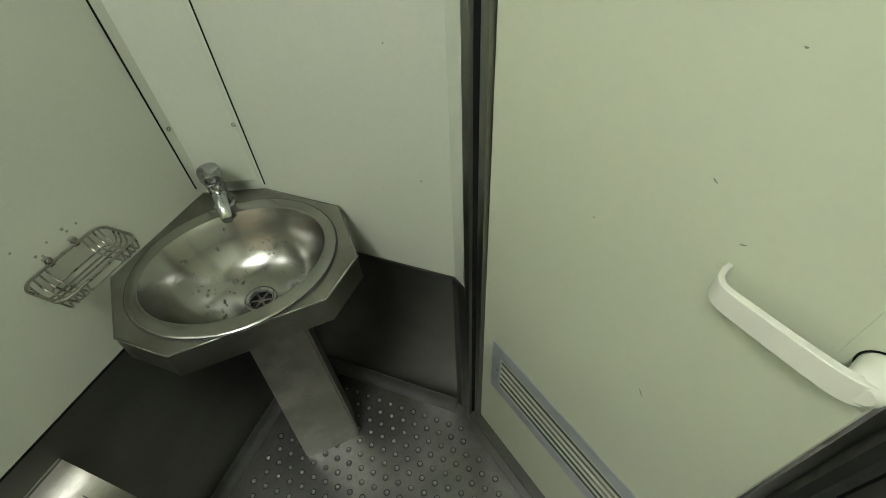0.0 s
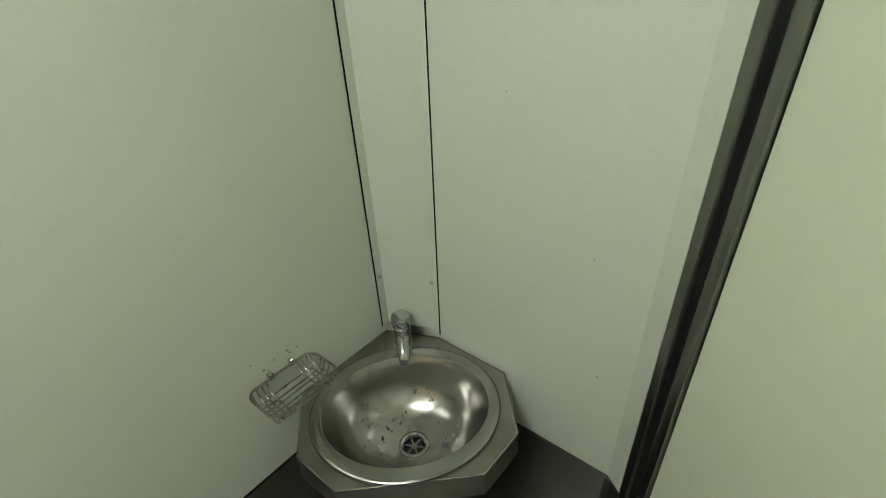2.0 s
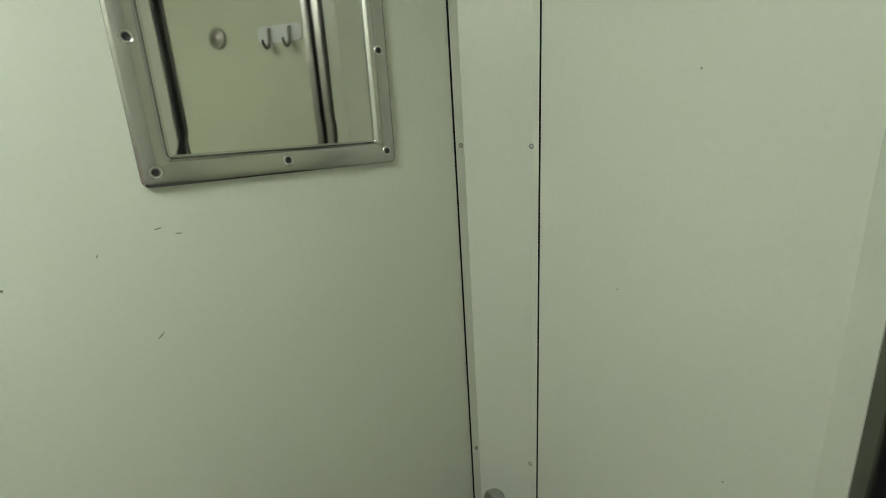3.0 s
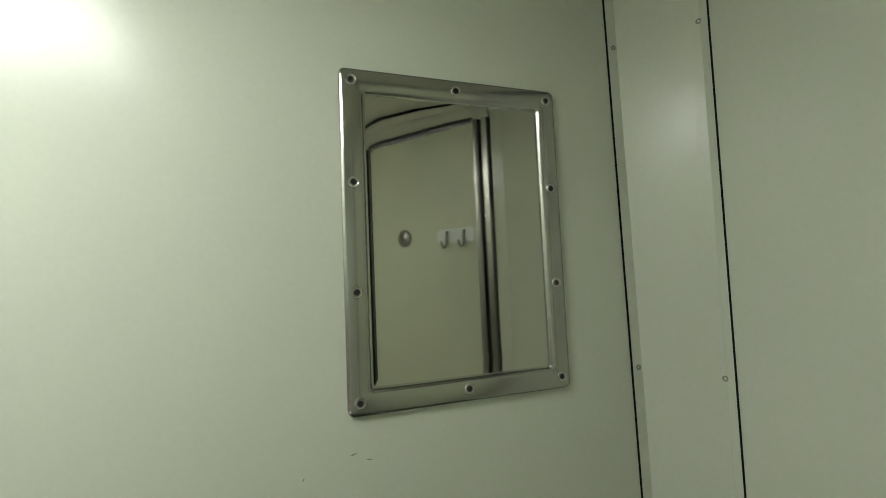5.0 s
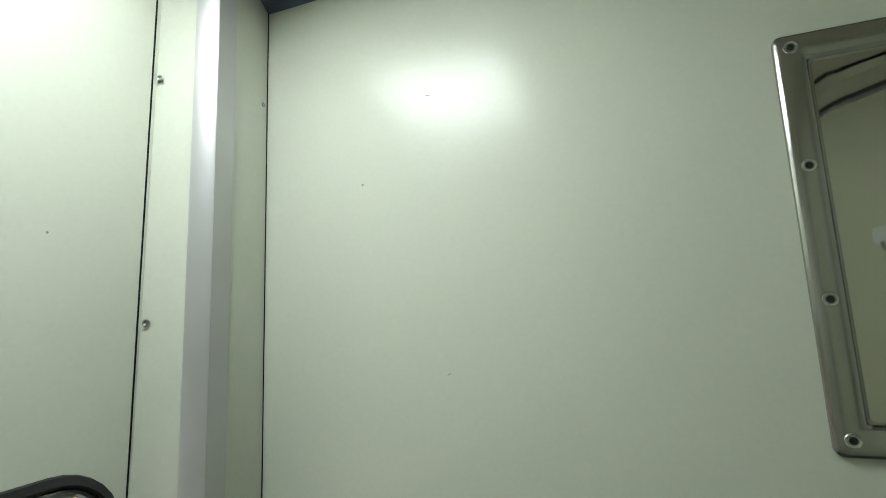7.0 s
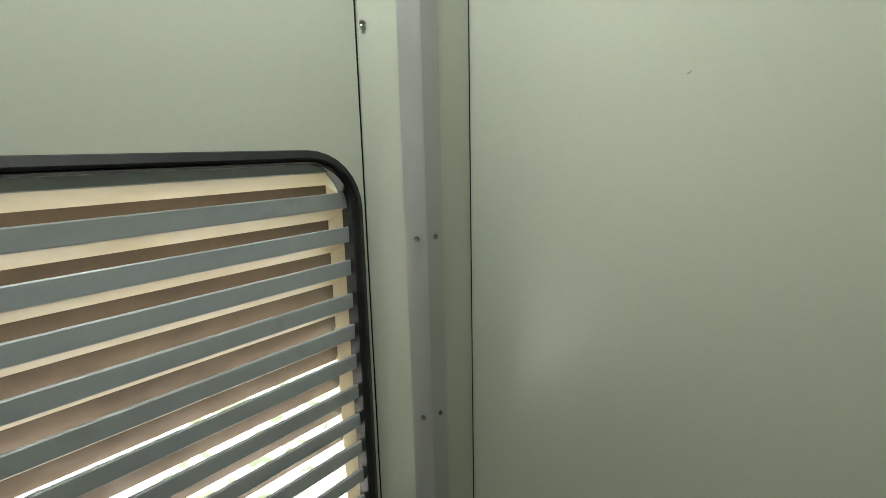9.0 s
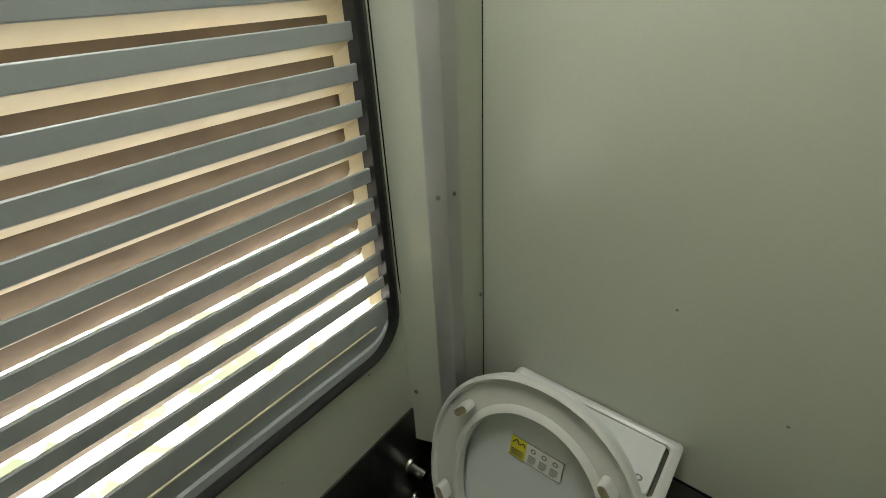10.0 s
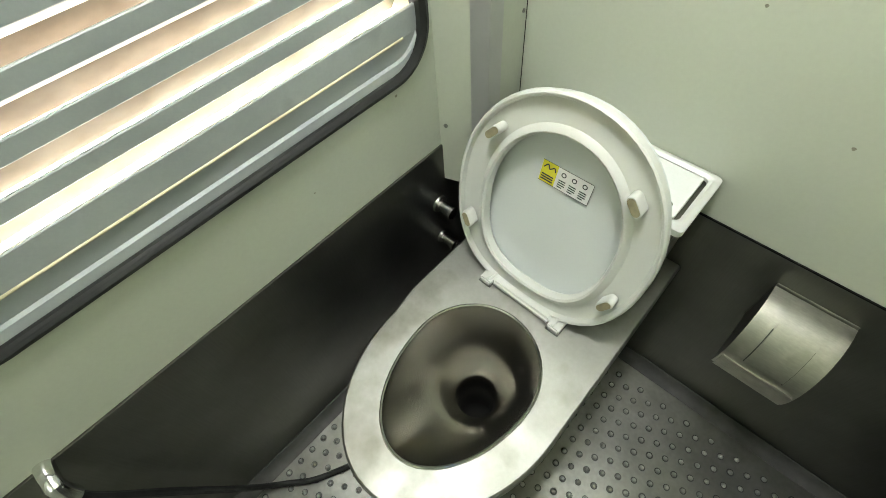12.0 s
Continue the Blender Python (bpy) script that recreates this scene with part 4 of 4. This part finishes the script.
prism(bm, rounded(-0.801, -0.503, -0.138, -0.024, 0.004, 3), 0.630, 0.6415, 0.001, segments=1)
bm.transform(ki)
hatch = part("hatch", bm, hatch_steel, tank, "bright steel hatch")
bm = bmesh.new()
loops(bm, [circle((-0.524, -0.115, z), r, 14) for r, z in ((0.007, 0.639), (0.007, 0.6415), (0.004, 0.642), (0.003, 0.6405))], True, True)
bm.transform(ki)
part("lock", bm, chrome, hatch)

# pipe stubs beside the toilet
for z, r in ((0.325, 0.014), (0.185, 0.012)):
    tapv = empty("pipe_stub", (W + 0.003, -0.205, z + 0.035), "short steel pipe stub on the cladding", "pipe", "pipe stubs under the window")
    bm = bmesh.new()
    loops(bm, [circle((x, 0, 0), q, 18, "x") for x, q in ((0, r), (0.030, r), (0.031, r * 1.3), (0.050, r * 1.3), (0.051, r * 0.7))], True, True)
    part("pipe", bm, chrome, tapv)
    bm = bmesh.new()
    loops(bm, [circle((x, 0, 0), q, 18, "x") for x, q in ((0, r * 1.7), (0.006, r * 1.6), (0.008, r))], True, True)
    part("flange", bm, steel, tapv)

# ---- toilet paper holder ----
holder = empty("paper_holder", (-0.23, 0, 0.41), "worn steel toilet paper holder with a curved cover", "paper holder")
ho = holder.matrix_world.inverted()
HX0, HX1 = -0.300, -0.160
arc = []
for i in range(15):
    a = radians(1 + 109 * i / 14)
    arc.append((-0.005 - 0.120 * math.sin(a) ** 0.9, 0.347 + 0.126 * math.cos(a)))
bm = bmesh.new()
outer = [(y, z) for y, z in arc]
inner_ = [(y * 0.985 + 0.0, 0.347 + (z - 0.347) * 0.975) for y, z in reversed(arc)]
prism(bm, outer + inner_, HX0, HX1, axis="x")
bm.transform(ho)
cover_p = part("cover", bm, holder_steel, holder, "curved scratched steel cover")
bm = bmesh.new()
arc2 = [(-0.005 - 0.1265 * math.sin(radians(a)) ** 0.9, 0.347 + 0.1328 * math.cos(radians(a))) for a in range(30, 80, 5)]
arc3 = [(y * 0.975, 0.347 + (z - 0.347) * 0.96) for y, z in reversed(arc2)]
prism(bm, arc2 + arc3, HX0 + 0.036, HX1 - 0.034, axis="x")
bm.transform(ho)
part("raised_panel", bm, holder_steel, cover_p)
# thin dark strips that outline the raised panel at both sides
for x in (HX0 + 0.0345, HX1 - 0.0340):
    bm = bmesh.new()
    panel_line = [(-0.005 - 0.1225 * math.sin(radians(a)) ** 0.9, 0.347 + 0.1288 * math.cos(radians(a))) for a in range(36, 84, 6)]
    prism(bm, panel_line + [(y * 0.97, 0.347 + (z - 0.347) * 0.96) for y, z in reversed(panel_line)], x, x + 0.0016, axis="x")
    bm.transform(ho)
    part("panel_line", bm, dark_matte, cover_p, "thin dark line along the raised panel's side", False)
bm = bmesh.new()
lip_a = [(-0.005 - 0.1235 * math.sin(radians(a)) ** 0.9, 0.347 + 0.1298 * math.cos(radians(a))) for a in range(86, 113, 4)]
prism(bm, lip_a + [(y * 0.965, 0.347 + (z - 0.347) * 0.96) for y, z in reversed(lip_a)], HX0 + 0.004, HX1 - 0.004, axis="x")
bm.transform(ho)
part("lower_lip", bm, holder_steel, cover_p, "rolled lower lip of the cover")
for x0 in (HX0 + 0.002,):
    bm = bmesh.new()
    prism(bm, [(-0.003, 0.347), *[(y * 0.96, 0.347 + (z - 0.347) * 0.955) for y, z in arc]], x0, x0 + 0.002, axis="x")
    bm.transform(ho)
    part("end_plate", bm, dark_steel, holder)
bm = bmesh.new()
box(bm, (HX0, -0.006, 0.342), (HX1, -0.003, 0.478), 0.001, 1)
bm.transform(ho)
part("back_plate", bm, steel, holder)

# ---- hose ----
hose = empty("bidet_hose", (-0.95, -1.0, FL), "dark flexible hose lying on the floor with a steel end", "hose")
hi_ = hose.matrix_world.inverted()
bm = bmesh.new()
tube(bm, smooth_path([(-0.958, -1.076, 0.500), (-0.955, -1.072, 0.440), (-0.955, -1.040, 0.281), (-0.953, -1.005, 0.096), (-0.948, -0.975, -0.03), (-0.925, -0.935, -0.084), (-0.874, -0.873, -0.091), (-0.827, -0.781, -0.091), (-0.79, -0.70, -0.091)], 6), 0.008, 10)
bm.transform(hi_)
part("hose_pipe", bm, rubber, hose, "dark ribbed hose")
bm = bmesh.new()
tube(bm, [(W + 0.004, -1.069, 0.545), (-0.975, -1.069, 0.545), (-0.960, -1.071, 0.540), (-0.957, -1.075, 0.520), (-0.957, -1.077, 0.490)], 0.014, 18)
bm.transform(hi_)
part("end_fitting", bm, chrome, hose, "chrome end fitting")

# ---- studs of the floor ----
bm = bmesh.new()
COL, ROW = 0.0350, 0.0405
verts, faces, grime, grime_faces = [], [], [], []
rnd = random.Random(7)
for i in range(-15, 24):
    for j in range(0, 31):
        x = -0.4195 + i * COL
        y = -0.0845 - j * ROW + (ROW / 2 if i % 2 else 0)
        if y < S + 0.02 or x > 0.375 or y > -0.07:
            continue
        dx, dy = x - 0.372, y + 0.662
        if dx * 0.818 - dy * 0.575 > -0.045:
            continue
        g0 = len(grime)
        wide = 0.0082 + 0.0014 * rnd.random()
        grime += circle((x, y, FL + 0.0012), 0.0054, 10) + circle((x, y, FL + 0.0009), wide, 10)
        grime_faces += [(g0 + q, g0 + 10 + q, g0 + 10 + (q + 1) % 10, g0 + (q + 1) % 10) for q in range(10)]
        b0 = len(verts)
        for r, h in ((0.0064, 0.0002), (0.0052, 0.0046), (0.0026, 0.0066)):
            verts += circle((x, y, FL + h), r, 8)
        for k in range(2):
            for q in range(8):
                faces.append((b0 + 8 * k + q, b0 + 8 * k + (q + 1) % 8, b0 + 8 * k + 8 + (q + 1) % 8, b0 + 8 * k + 8 + q))
        faces.append(tuple(b0 + 16 + q for q in range(8)))
bm.free()
me = bpy.data.meshes.new("anti_slip_studs")
me.from_pydata(verts, [], faces)
me.materials.append(stud_steel)
me.shade_smooth()
studs = new("anti_slip_studs", me)
studs.parent = floor
tagged(studs, "rows of small round anti-slip studs", kind="stuff")
me = bpy.data.meshes.new("stud_grime")
me.from_pydata(grime, [], grime_faces)
me.materials.append(dark_matte)
dirt = new("stud_grime", me)
dirt.parent = floor
tagged(dirt, "dark dirt rings caked round the studs", kind="stuff")

# ---- holes and scuffs in the panels ----


def speck(parent, at, way, r, stretch=1.0, turn=0.0):
    """A small dark hole or scuff lying on a panel."""
    bm = bmesh.new()
    pts = [(stretch * r * math.cos(a) * (1 + 0.25 * math.sin(3 * a)), r * math.sin(a), 0.0) for a in [2 * math.pi * k / 10 for k in range(10)]]
    loops(bm, [pts, [(x * 0.7, y * 0.7, 0.0003) for x, y, z in pts]], True, True)
    bm.transform(Matrix.Translation(at) @ Vector(way).to_track_quat("Z", "Y").to_matrix().to_4x4() @ Matrix.Rotation(radians(turn), 4, "Z"))
    return part("scuff", bm, mark, parent)


north = (0, -1, 0)
for x, z, r in ((0.031, 0.842, 0.0022), (0.131, 0.815, 0.0024), (0.108, 0.822, 0.0032), (0.112, 0.814, 0.0026), (0.078, 0.820, 0.0022), (0.052, 0.812, 0.0028), (0.060, 0.806, 0.0022), (-0.74, 1.905, 0.0022), (-0.30, 1.42, 0.0018), (-0.55, 0.92, 0.0025), (-0.36, 0.78, 0.0030)):
    speck(wall_mirror, (x, -0.0003, z), north, r)
for x, z, r, st_, tn in ((-0.142, 1.462, 0.0009, 5, 10), (-0.120, 1.452, 0.0009, 5, -8), (-0.165, 1.32, 0.0009, 7, 40), (-0.62, 2.04, 0.0008, 6, -10), (-0.21, 1.44, 0.0007, 4, 60), (-0.60, 1.60, 0.0007, 5, 30)):
    speck(wall_mirror, (x, -0.0003, z), north, r, st_, tn)
for y, z, r in ((-0.40, 1.62, 0.0016), (-0.48, 1.05, 0.0014), (-0.30, 1.30, 0.0014), (-0.52, 0.80, 0.0018)):
    speck(wall_e, (E - 0.0003, y, z), (-1, 0, 0), r)
speck(wall_e, (E - 0.0003, -0.142, 1.66), (-1, 0, 0), 0.0016, 3.5, 80)
for x, z, r, st_, tn in ((0.307, 1.073, 0.0010, 3, -30), (0.321, 1.193, 0.0008, 2, 0), (0.343, 0.727, 0.0009, 8, -55), (0.20, 0.95, 0.0007, 3, 20), (0.352, 1.03, 0.0008, 4, 30), (0.455, 0.955, 0.0008, 2, 0)):
    speck(door, (x, 0.0037, z), north, r, st_, tn)
for y, z, r in ((-0.20, 1.02, 0.0030), (-0.283, 0.735, 0.0030), (-0.50, 0.66, 0.0016), (-0.30, 1.80, 0.0016)):
    speck(wall_w, (W + 0.0003, y, z), (1, 0, 0), r)
